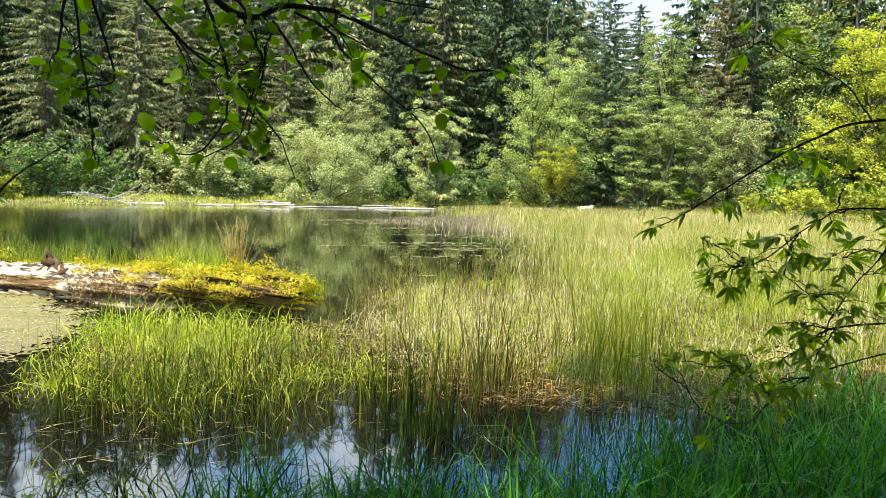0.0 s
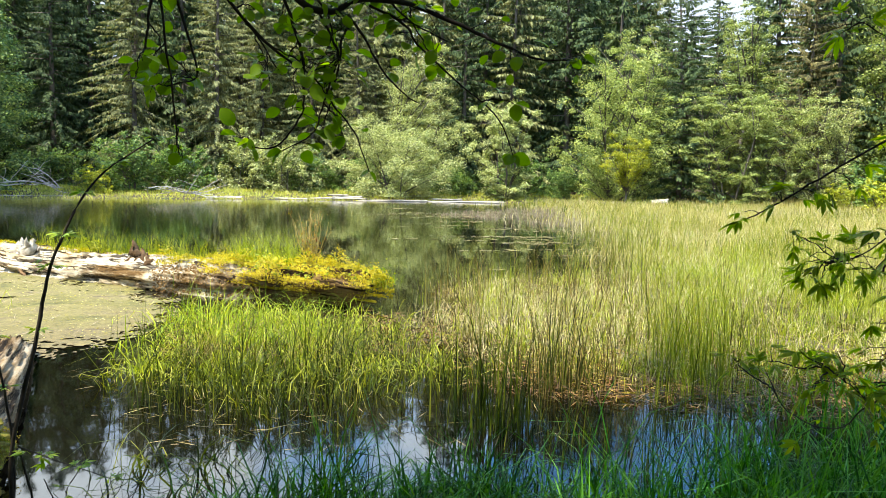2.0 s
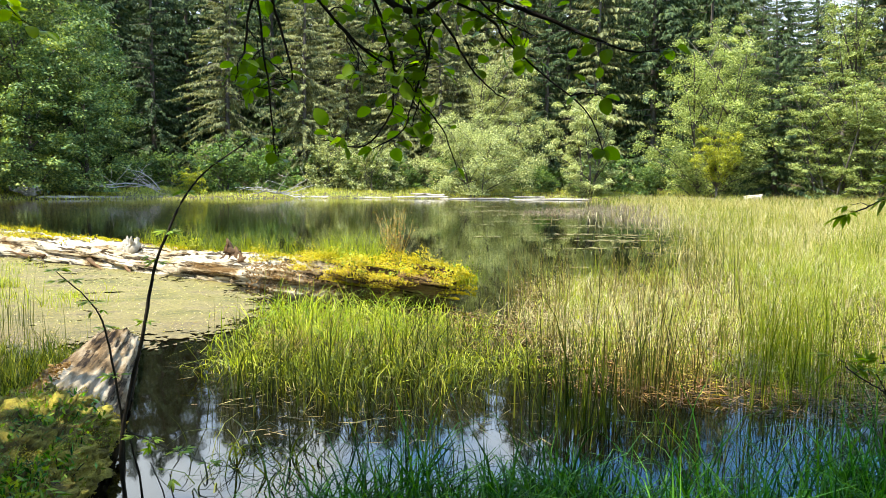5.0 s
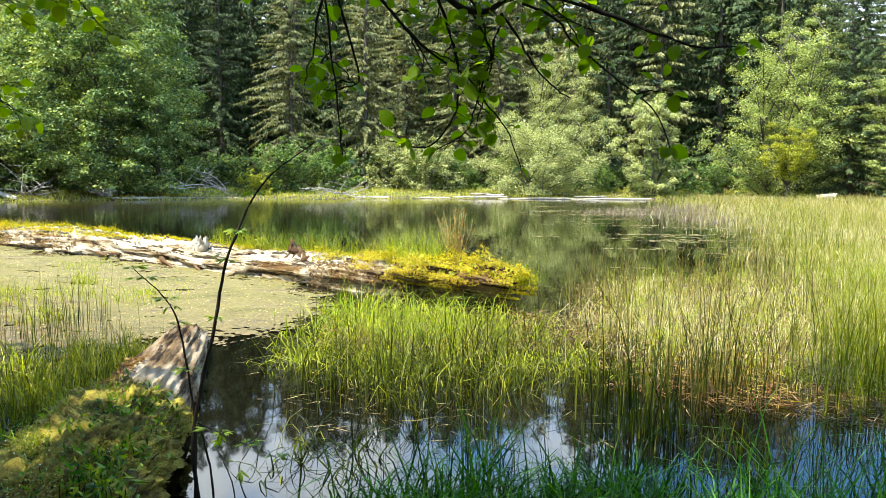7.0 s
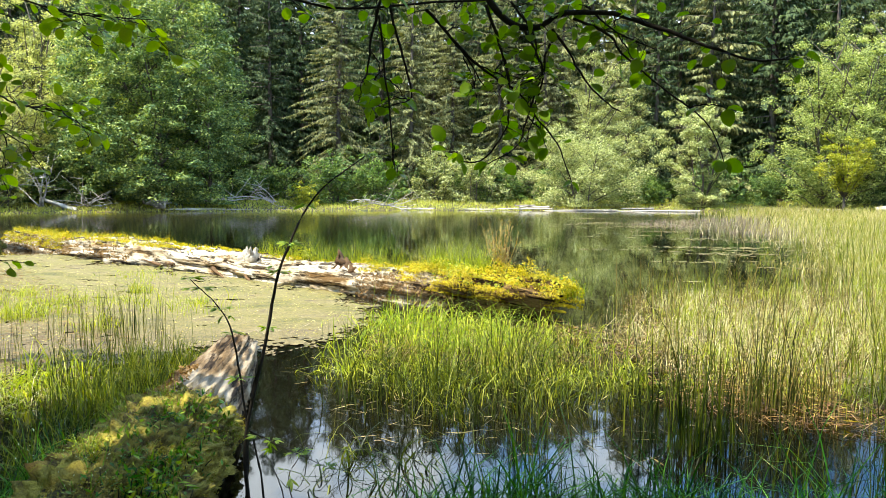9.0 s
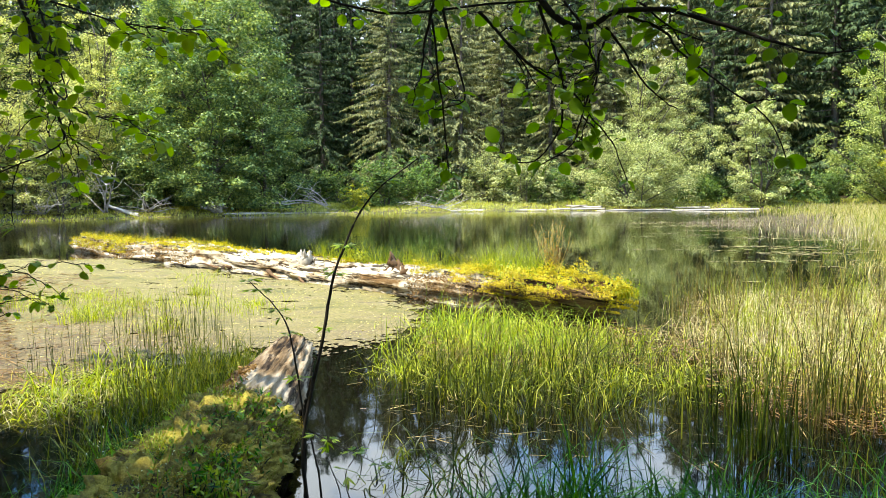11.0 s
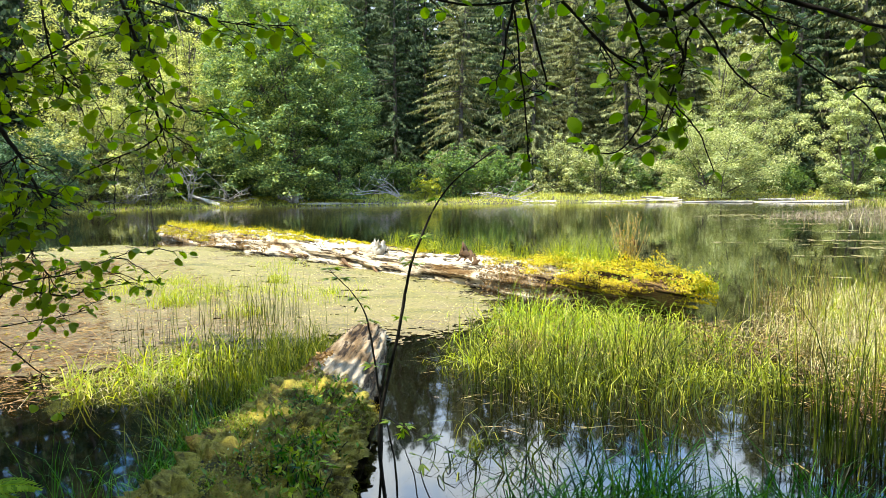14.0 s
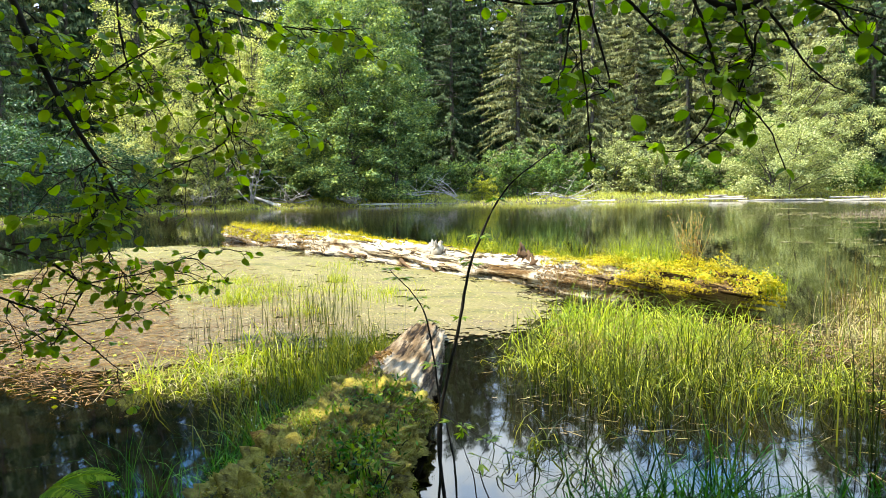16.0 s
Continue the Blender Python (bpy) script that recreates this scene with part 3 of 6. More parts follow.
# ---- trees ----
def broadleaf(name, label, seed, h, r, material, count, leaf, low=0.08, stems=3, lobes=1.0, clump=0.18, tip=0.55, category="tree", flat=0.68, skin=0):
    """A broadleaved tree: stems, limbs that reach into the clumps of its crown, and the leaves."""
    rng = np.random.default_rng(seed)
    tree = thing(name, label, category, {"tree": "broadleaved trees of the far shore", "bush": "bushes of the far shore"}[category])
    wood, crown = Geo(), Geo()
    tops = []
    for s in range(stems):
        a = rng.uniform(0, 6.28)
        lean = rng.uniform(0.05, 0.3) * (stems > 1)
        p = wander(rng, (math.cos(a) * 0.15 * stems, math.sin(a) * 0.15 * stems, -0.4), (math.cos(a) * lean, math.sin(a) * lean, 1), h * rng.uniform(0.75, 0.92), 9, 0.07)
        tube(wood, p, np.linspace(0.02 * h / stems ** 0.5, 0.015, len(p)), 7)
        tops.append(p)
    c, size_of = [], []
    n_limb = int(14 + 5 * r)
    for i in range(n_limb):
        st = tops[i % stems]
        u = low + (0.93 - low) * (i + rng.uniform(0, 1)) / n_limb
        k = int(np.clip(u * 9 - 1.2, 0, len(st) - 2))
        prof = math.sqrt(max(0.03, 1 - ((u - 0.36) / 0.68) ** 2)) * (1 - 0.35 * max(u - 0.36, 0) * (1 - tip))
        a = i * 2.4 + rng.uniform(-0.5, 0.5)
        reach = r * prof * rng.uniform(1 - 0.45 * min(lobes, 1.4), 1.12)
        end = np.array([math.cos(a) * reach, math.sin(a) * reach, h * u + 0.06 * h * rng.uniform(-0.6, 1.0)])
        end[2] = max(end[2], 0.25)
        mid = (st[k] + end) / 2 + [0, 0, 0.04 * h * rng.uniform(0.3, 1)]
        tube(wood, [st[k], mid, end], [0.0055 * h, 0.0035 * h, 0.006], 4)
        for w in np.linspace(0.3, 1.0, max(4, int(reach * 2.2))):
            q = (1 - w) ** 2 * st[k] + 2 * w * (1 - w) * mid + w * w * end
            c.append(q + rng.standard_normal(3) * np.array([1, 1, 0.5]) * 0.1 * r)
            size_of.append(clump * r * rng.uniform(0.55, 1.15) * (1.15 - 0.4 * w))
    for w in np.linspace(0.75, 1.0, 5):
        for st in tops:
            c.append(st[int(w * (len(st) - 1))] + rng.standard_normal(3) * 0.06 * r)
            size_of.append(clump * r * 0.8)
    for i in range(skin):
        u = 0.02 + 0.93 * (i + rng.uniform(0, 1)) / skin
        prof = math.sqrt(max(0.03, 1 - ((u - 0.36) / 0.68) ** 2)) * (1 - 0.35 * max(u - 0.36, 0) * (1 - tip))
        a, reach = i * 2.4 + rng.uniform(-0.5, 0.5), r * prof * rng.uniform(0.82, 1.04)
        c.append(np.array([math.cos(a) * reach, math.sin(a) * reach, max(h * u, 0.3)]))
        size_of.append(clump * r * rng.uniform(0.6, 1.1))
    c, size_of = np.array(c), np.array(size_of)
    n_cl = len(c)
    pick = rng.integers(0, n_cl, count)
    size = size_of[pick]
    d = rng.standard_normal((count, 3))
    d[:, 2] = np.abs(d[:, 2]) * np.where(rng.uniform(0, 1, count) < 0.82, 1, -0.6)
    d = unit(d)
    p = c[pick] + d * np.array([1, 1, flat * 1.1]) * (size * rng.uniform(0.3, 1.18, count) * np.where(rng.uniform(0, 1, count) < 0.15, 1.5, 1.0))[:, None]
    p[:, 2] -= 0.1 * size * np.hypot(d[:, 0], d[:, 1])
    p[:, 2] = np.maximum(p[:, 2], 0.1)
    nor = unit(d + rng.standard_normal((count, 3)) * 0.27 + [0, 0, 0.25])
    way = unit(np.cross(nor, rng.standard_normal((count, 3))) * 0.7 + d * [1, 1, 0] + [0, 0, -0.3])
    L = leaf * rng.uniform(0.6, 1.35, count)
    leaves(crown, p, way, nor, L, L * rng.uniform(0.55, 0.85, count))
    part("trunk", wood, M_BARK, tree)
    part("crown", crown, material, tree, smooth=False)
    return tree


def conifer(name, label, seed, h, r, material, branches=150, sprays=46, spray=0.62, low=0.1, drop=0.35, taper=0.62, wide=0.36):
    """A spruce: one straight trunk, drooping branches in tiers, hanging sprays of needles."""
    rng = np.random.default_rng(seed)
    tree = thing(name, label, "tree", "spruces of the wood")
    wood, crown = Geo(), Geo()
    stem = wander(rng, (0, 0, -0.5), (0, 0, 1), h + 0.5, 10, 0.012)
    tube(wood, stem, np.linspace(0.012 * h, 0.015, 11), 8)
    P, D, N, L, Wd = [], [], [], [], []
    for i in range(branches):
        u = low + (1 - low) * ((i + rng.uniform(0, 1)) / branches) ** 1.1
        z = h * u * 0.985
        length = r * ((1 - u) ** taper) * rng.uniform(0.35, 1.25) + 0.25
        sag = drop * rng.uniform(0.5, 1.5)
        a = i * 2.4 + rng.uniform(-0.6, 0.6)
        d = np.array([math.cos(a), math.sin(a)])
        s = np.linspace(0, 1, 6)
        rise = 0.25 * u
        zz = z + length * (rise * s - sag * (1 - 0.6 * u) * s ** 1.6 + 0.12 * s ** 3)
        path = np.stack([d[0] * length * s, d[1] * length * s, zz], -1)
        if i % 3 == 0:
            tube(wood, path[::2], [0.03 + 0.01 * length, 0.02, 0.006], 3)
        n = int(sprays * (0.35 + 0.65 * length / r))
        k = np.sort(rng.uniform(0.03, 1, n)) ** 0.8
        base = np.stack([np.interp(k, s, path[:, j]) for j in range(3)], -1)
        hand = rng.choice([-1, 1], n)
        across = np.stack([-d[1] * hand, d[0] * hand, 0 * hand], -1)
        along = np.array([d[0], d[1], 0])
        w = unit(across * rng.uniform(0.2, 1, n)[:, None] + along * 0.6 + np.stack([0 * k, 0 * k, -rng.uniform(0.2, 2.1, n)], -1))
        ln = spray * rng.uniform(0.5, 1.3, n) * (0.5 + 0.5 * (1 - k)) * (0.55 + 0.45 * length / r)
        P.append(base + w * ln[:, None] * 0.5)
        D.append(w)
        N.append(rng.standard_normal((n, 3)) * 0.8 + [0, 0, 0.5] + 0.7 * along)
        L.append(ln)
        Wd.append(ln * wide * rng.uniform(0.7, 1.3, n))
    leaves(crown, np.concatenate(P), np.concatenate(D), np.concatenate(N), np.concatenate(L), np.concatenate(Wd), 0.2)
    part("trunk", wood, M_BARK, tree)
    part("crown", crown, material, tree, smooth=False)
    return tree


def plant_at(tree, az, dist, sink=0.0, turn=0.0, size=1.0, tall=None):
    a = radians(az)
    x, y = -math.sin(a) * dist, math.cos(a) * dist
    z = float(height_at([[x, y]])[0]) - sink
    tree.matrix_world = Matrix.Translation((x, y, z)) @ Matrix.Rotation(turn, 4, "Z") @ Matrix.Diagonal((size, size, tall or size, 1))
    return tree


def again(tree, az, dist, turn, size, tall=None):
    t = copy_thing(tree, Matrix.Identity(4))
    return plant_at(t, az, dist, 0.0, turn, size, tall)


# the named trees of the far shore
plant_at(broadleaf("alder_tree", "pale green alder leaning over the far shore", 11, 13.5, 4.9, M_ALDER, 46000, 0.126, 0.02, 4), -25.4, 57)
plant_at(broadleaf("alder_tree", "tall light green alder behind the shore", 12, 15.0, 3.2, M_ALDER, 32130, 0.126, 0.15, 2), -26.2, 61)
plant_at(broadleaf("alder_tree", "spreading green alder in tiers at the meadow edge", 13, 9.8, 4.1, M_ALDER, 38000, 0.119, 0.08, 5, 1.3, 0.15, flat=0.35), -33.4, 57, 0, 0.4)
plant_at(broadleaf("alder_tree", "rounded green alder beside the meadow", 14, 9.5, 3.6, M_ALDER, 27540, 0.119, 0.04, 3), -36.2, 58)
plant_at(broadleaf("willow_bush", "thinly leaved grey-green willow", 15, 9.0, 3.8, M_PALE, 17212, 0.126, 0.03, 6, 1.2, 0.15), -39.4, 60)
plant_at(broadleaf("yellow_tree", "small yellow-green tree on a slim stem", 16, 5.8, 2.0, M_YELLOW, 12000, 0.11, 0.56, 1, 0.5, 0.2), -26.1, 52.6)
plant_at(broadleaf("alder_tree", "round-topped light green alder by the water", 17, 8.8, 2.9, M_PALE, 29835, 0.119, 0.0, 3), -16.2, 55)
plant_at(broadleaf("willow_bush", "wide pale willow bush by the water", 18, 6.6, 4.6, M_PALE, 41310, 0.112, 0.0, 6), -7.6, 54)
plant_at(broadleaf("alder_tree", "pale alder between the spruces", 19, 13.5, 4.2, M_PALE, 36720, 0.126, 0.1, 2), -9.4, 61)
plant_at(broadleaf("maple_tree", "large dense green maple on the shore", 20, 15.8, 6.2, M_MAPLE, 125000, 0.17, 0.0, 4, 0.8, 0.13, flat=0.6, skin=330), 25.8, 53)
plant_at(broadleaf("maple_tree", "smaller bright-tipped maple beside the big one", 21, 9.4, 2.7, M_DENSE, 30000, 0.119, 0.0, 3), 22.0, 53.5)
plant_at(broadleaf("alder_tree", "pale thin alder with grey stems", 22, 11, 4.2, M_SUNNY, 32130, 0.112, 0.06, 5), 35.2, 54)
plant_at(broadleaf("maple_tree", "tall light green maple over the meadow", 23, 18, 6.4, M_ALDER, 39015, 0.189, 0.1, 2), -43.8, 68)
plant_at(broadleaf("maple_tree", "sunlit yellow-green maple at the meadow's edge", 24, 15, 4.8, M_YELLOW, 29835, 0.161, 0.02, 3), -48.8, 57)
plant_at(broadleaf("alder_tree", "light green alder between two spruces", 25, 18.0, 3.8, M_ALDER, 22950, 0.161, 0.15, 2), -34.2, 66)
plant_at(conifer("spruce_tree", "dark green spruce with layered branches", 31, 18.6, 4.6, M_NEEDLE, 260, 150, 0.46, 0.02, wide=0.26), -30.0, 58.5)
plant_at(conifer("spruce_tree", "tall brownish-green spruce above the meadow", 32, 20.5, 4.6, M_NEEDLE_BROWN, 260, 150, 0.46, 0.02, wide=0.26), -38.3, 64)
# sunlit and shaded spruces: that difference is put into their needle colour
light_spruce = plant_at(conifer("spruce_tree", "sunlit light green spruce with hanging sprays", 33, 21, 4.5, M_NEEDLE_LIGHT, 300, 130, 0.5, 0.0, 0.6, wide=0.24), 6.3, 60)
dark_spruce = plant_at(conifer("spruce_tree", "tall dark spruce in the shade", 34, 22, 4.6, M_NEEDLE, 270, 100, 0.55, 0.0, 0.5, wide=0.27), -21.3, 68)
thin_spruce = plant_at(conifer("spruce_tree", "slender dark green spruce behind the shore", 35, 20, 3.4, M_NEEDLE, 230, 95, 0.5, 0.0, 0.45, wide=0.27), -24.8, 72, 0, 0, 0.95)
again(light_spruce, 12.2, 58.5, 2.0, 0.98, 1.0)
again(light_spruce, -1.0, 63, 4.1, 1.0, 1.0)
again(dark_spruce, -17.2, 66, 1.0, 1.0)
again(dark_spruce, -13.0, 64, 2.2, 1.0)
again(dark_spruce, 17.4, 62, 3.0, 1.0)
again(thin_spruce, 37.5, 62, 1.4, 1.0)
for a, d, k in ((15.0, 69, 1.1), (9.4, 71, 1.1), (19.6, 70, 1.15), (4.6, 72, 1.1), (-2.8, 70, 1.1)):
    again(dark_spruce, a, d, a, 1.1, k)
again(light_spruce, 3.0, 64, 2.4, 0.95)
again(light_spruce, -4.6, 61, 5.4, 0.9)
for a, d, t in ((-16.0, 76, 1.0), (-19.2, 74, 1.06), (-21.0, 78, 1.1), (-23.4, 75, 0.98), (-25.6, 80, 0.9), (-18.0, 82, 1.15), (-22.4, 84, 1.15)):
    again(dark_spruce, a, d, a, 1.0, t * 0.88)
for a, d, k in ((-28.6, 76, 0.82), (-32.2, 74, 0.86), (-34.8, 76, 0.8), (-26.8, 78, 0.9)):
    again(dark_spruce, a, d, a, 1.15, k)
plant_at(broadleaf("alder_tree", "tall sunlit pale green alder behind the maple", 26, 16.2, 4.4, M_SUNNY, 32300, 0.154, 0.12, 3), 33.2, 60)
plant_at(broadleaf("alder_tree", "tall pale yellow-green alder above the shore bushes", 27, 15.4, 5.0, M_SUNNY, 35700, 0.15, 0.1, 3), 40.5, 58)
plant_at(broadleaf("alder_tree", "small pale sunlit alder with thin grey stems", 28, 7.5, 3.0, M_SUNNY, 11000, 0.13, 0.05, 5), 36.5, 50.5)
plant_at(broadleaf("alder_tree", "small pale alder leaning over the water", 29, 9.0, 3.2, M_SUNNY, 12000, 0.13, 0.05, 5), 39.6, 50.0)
low_bush = plant_at(broadleaf("shore_bush", "low green bush on the bank", 41, 4.0, 2.6, M_DENSE, 6075, 0.18, 0.0, 5, category="bush"), 13.0, 53)
pale_bush = plant_at(broadleaf("shore_bush", "pale leafy bush on the bank", 42, 5.5, 3.2, M_PALE, 7425, 0.18, 0.0, 6, category="bush"), 41.0, 52)
yellow_bush = plant_at(broadleaf("shore_bush", "yellow-green bush at the meadow edge", 43, 2.8, 1.9, M_YELLOW, 4050, 0.14, 0.0, 5, category="bush"), -44.2, 51)
fern_bush = plant_at(broadleaf("shore_bush", "dark low undergrowth bush under the trees", 44, 2.6, 2.4, M_DENSE, 4000, 0.16, 0.0, 5, category="bush"), -12.2, 57)
again(yellow_bush, -48.0, 48, 1.0, 1.2)
again(yellow_bush, -40.8, 53, 2.0, 0.7)
again(low_bush, 31.5, 53, 2.0, 1.0)
shade_bush = plant_at(broadleaf("shore_bush", "dark blue-green bush in the shade, overhanging the water", 45, 5.2, 3.4, M_SHADE, 11000, 0.14, 0.0, 6, category="bush"), 47.0, 45)
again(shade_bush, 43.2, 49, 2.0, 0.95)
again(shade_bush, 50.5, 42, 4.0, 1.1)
again(dark_spruce, 50.0, 49, 2.6, 0.8)
again(yellow_bush, 14.8, 51.0, 0.5, 0.7)
again(pale_bush, 0.8, 55.5, 1.0, 0.8)
again(pale_bush, 3.8, 57, 4.0, 0.9)
again(low_bush, -20.8, 57, 1.0, 0.6)
again(low_bush, 8.8, 55, 5.0, 0.9)

# the woods behind, and unseen ones added round the pond behind the camera
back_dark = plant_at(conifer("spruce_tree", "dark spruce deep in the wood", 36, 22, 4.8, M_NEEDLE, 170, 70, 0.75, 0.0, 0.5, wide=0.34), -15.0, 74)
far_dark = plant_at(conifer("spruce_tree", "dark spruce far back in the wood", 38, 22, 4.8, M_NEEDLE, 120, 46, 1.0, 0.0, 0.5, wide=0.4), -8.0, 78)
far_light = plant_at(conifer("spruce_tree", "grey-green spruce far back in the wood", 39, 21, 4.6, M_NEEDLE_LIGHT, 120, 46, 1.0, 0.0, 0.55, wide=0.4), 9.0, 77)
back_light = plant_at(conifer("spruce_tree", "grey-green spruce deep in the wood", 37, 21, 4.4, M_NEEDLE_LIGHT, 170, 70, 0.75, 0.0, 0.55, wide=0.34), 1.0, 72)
rng = np.random.default_rng(5)
for row, (dist, step) in enumerate(((67, 3.7), (75, 2.9), (86, 2.1))):
    az = -62.0 + row
    while az < 78:
        gap = -36.5 < az < -27.0
        if not gap or row == 2:
            src = ((back_dark, back_dark, back_light) if row == 0 else (far_dark, far_dark, far_light))[rng.integers(0, 3)]
            d = dist + rng.uniform(-3, 4)
            a = az + rng.uniform(-1.2, 1.2)
            if a > 48:
                d -= (a - 48) * 0.9
            if a < -48:
                d -= (-48 - a) * 0.9
            x, y = -math.sin(radians(a)) * d, math.cos(radians(a)) * d
            top = 1.65 + d * math.tan(radians((rng.uniform(18.8, 20.4) + (0.6 if a < -8 else 0.0) if a < 36 else rng.uniform(22, 28)) if not gap else rng.uniform(12.0, 13.2)))
            tall = (top - float(height_at([[x, y]])[0])) / 22
            again(src, a, d, rng.uniform(0, 6.28), rng.uniform(1.0, 1.25) * (1.1, 1.25, 1.5)[row], max(tall, 0.35))
        az += step
for az in np.arange(84, 280, 9.0):
    src = (far_dark, far_light)[rng.integers(0, 2)]
    again(src, az + rng.uniform(-3, 3), rng.uniform(24, 40), rng.uniform(0, 6.28), rng.uniform(0.9, 1.1))
# unseen spruces added close behind the camera to hold off sky light
for az in (96, 112, 150, 168, 186, 204, 222, 240, 256):
    again(back_dark, az + rng.uniform(-3, 3), rng.uniform(10.5, 13.5), rng.uniform(0, 6.28), 0.85, rng.uniform(0.42, 0.55))
for az in np.arange(-58, 62, 3.1):
    d = float(np.interp(az, [a for a, _ in SHORE], [q for _, q in SHORE])) + rng.uniform(5.5, 12)
    again(fern_bush, az + rng.uniform(-1, 1), d, rng.uniform(0, 6.28), rng.uniform(0.7, 1.6))


# ---- rushes, sedges and grasses ----
def stuff(name, label, category, geo, material):
    return thing(name, label, category, kind="stuff", data=geo.mesh(name, material))


def field(name, label, category, seed, poly, count, clumps, spread, hgt, wid, material, lean=0.17, droop=0.2, segs=3, lift=-0.02, floor=-0.06):
    rng = np.random.default_rng(seed)
    c = scatter(rng, poly, clumps)
    pick = rng.integers(0, clumps, count)
    wide, high = rng.uniform(0.4, 1.7, clumps)[pick], rng.uniform(0.55, 1.15, clumps)[pick]
    xy = c[pick] + rng.standard_normal((count, 2)) * spread * wide[:, None]
    z = np.maximum(height_at(xy), floor) + lift
    g = Geo()
    blades(g, rng, xy, z, hgt * high * rng.uniform(0.4, 1.1, len(xy)), wid * rng.uniform(0.7, 1.3, len(xy)), lean, droop, segs)
    return stuff(name, label, category, g, material)


def litter(name, label, seed, poly, count, length, wid, material, zlo=0.005, zhi=0.06):
    """Old stems lying flat on mud and water."""
    rng = np.random.default_rng(seed)
    xy = scatter(rng, poly, count)
    z = np.maximum(height_at(xy), 0.0) + rng.uniform(zlo, zhi, count)
    a = rng.uniform(0, 6.28, count)
    way = np.stack([np.cos(a), np.sin(a), rng.standard_normal(count) * 0.12], -1)
    nor = np.stack([rng.standard_normal(count) * 0.4, rng.standard_normal(count) * 0.4, np.ones(count)], -1)
    g = Geo()
    L = length * rng.uniform(0.4, 1.3, count)
    leaves(g, np.concatenate([xy, z[:, None]], 1), way, nor, L, wid * rng.uniform(0.6, 1.4, count), 0.1)
    return stuff(name, label, "plant litter", g, material)


MID_MARSH = [(6.6, 14.2), (13, 10), (22, 12), (30, 26), (14, 30), (10.8, 25), (9.6, 20)]
FAR_MARSH = [(10.8, 25), (18, 22), (38, 26), (44, 36), (36, 47), (27, 50), (17, 48), (15.5, 42), (13.2, 33)]
REEDS = [(6.4, 32), (9.4, 26), (11, 22.5), (14, 26), (18, 42), (13, 40)]
EDGE_MARSH = [(1.4, 6.4), (2.3, 5.5), (4.0, 5.2), (4.6, 7.0), (5.2, 11.2), (3.4, 11.4), (2.0, 10.4), (1.6, 8)]
GREEN_MARSH = [(3.6, 5.9), (5.0, 5.1), (9, 4.0), (14, 8), (13, 16), (7.4, 14.2), (5.2, 11.6), (4.4, 9.0)]
field("rush_bed", "green rushes standing in the shallow marsh", "rushes", 51, GREEN_MARSH, 2000, 40, 0.3, 1.0, 0.007, M_RUSH)
field("rush_bed", "dense tall green rush tuft by the open water", "rushes", 158, [(2.7, 4.9), (3.3, 4.7), (3.9, 5.6), (3.5, 6.3), (2.9, 5.8)], 400, 10, 0.16, 1.05, 0.007, M_RUSH, 0.14, 0.12)
field("rush_bed", "dark green rush stems rising over the sedges", "rushes", 50, GREEN_MARSH, 1000, 26, 0.24, 1.2, 0.007, M_RUSH_DARK, 0.12, 0.1)
field("rush_bed", "thin dark and brown rush stems over straw", "rushes", 144, EDGE_MARSH, 900, 60, 0.12, 0.95, 0.007, M_STEM, 0.15, 0.12)
field("rush_bed", "green rush stems at the marsh edge", "rushes", 145, EDGE_MARSH, 480, 34, 0.13, 0.85, 0.006, M_RUSH, 0.15, 0.15)
field("sedge_bed", "pale straw sedges arching at the marsh edge", "sedge", 146, EDGE_MARSH, 4200, 110, 0.22, 0.5, 0.006, M_STRAW, 0.75, 1.3)
field("sedge_bed", "yellow-green sedges at the marsh edge", "sedge", 147, EDGE_MARSH, 3000, 70, 0.24, 0.46, 0.009, M_TUFT, 0.65, 1.3)
litter("straw_litter", "flattened tan stems over the marsh mud", 168, EDGE_MARSH, 2600, 0.18, 0.006, M_RUSH_DRY, 0.005, 0.05)
field("rush_bed", "straw-coloured dead rushes among the green ones", "rushes", 52, GREEN_MARSH, 9000, 150, 0.35, 0.62, 0.006, M_STRAW, 0.7, 1.3)
field("sedge_bed", "yellow-green arching sedges among the rushes", "sedge", 53, GREEN_MARSH, 14000, 190, 0.3, 0.62, 0.009, M_TUFT, 0.5, 1.3)
field("rush_bed", "green rushes of the open marsh", "rushes", 54, MID_MARSH, 8500, 70, 0.55, 0.9, 0.01, M_RUSH)
field("sedge_bed", "pale dry sedges of the open marsh", "sedge", 55, MID_MARSH, 26000, 340, 0.6, 0.68, 0.012, M_MARSH, 0.45, 1.0)
field("sedge_bed", "bleached straw patches of the open marsh", "sedge", 148, MID_MARSH, 15000, 110, 0.8, 0.68, 0.01, M_STRAW, 0.55, 1.1)
field("sedge_bed", "pale green meadow of sedges by the far shore", "sedge", 56, FAR_MARSH, 34000, 900, 0.9, 0.7, 0.03, M_MARSH, 0.2, 0.3, 2)
field("sedge_bed", "bleached patches of the far meadow", "sedge", 149, FAR_MARSH, 12000, 70, 1.3, 0.65, 0.03, M_STRAW, 0.25, 0.3, 2)
field("sedge_bed", "greener patches of the far meadow", "sedge", 150, FAR_MARSH, 9000, 50, 1.2, 0.85, 0.03, M_RUSH, 0.2, 0.3, 2)
field("reed_fringe", "thin brownish old reeds standing in open water", "reeds", 64, REEDS, 6000, 160, 0.5, 0.4, 0.016, M_REED_OLD, 0.2, 0.15, 2)
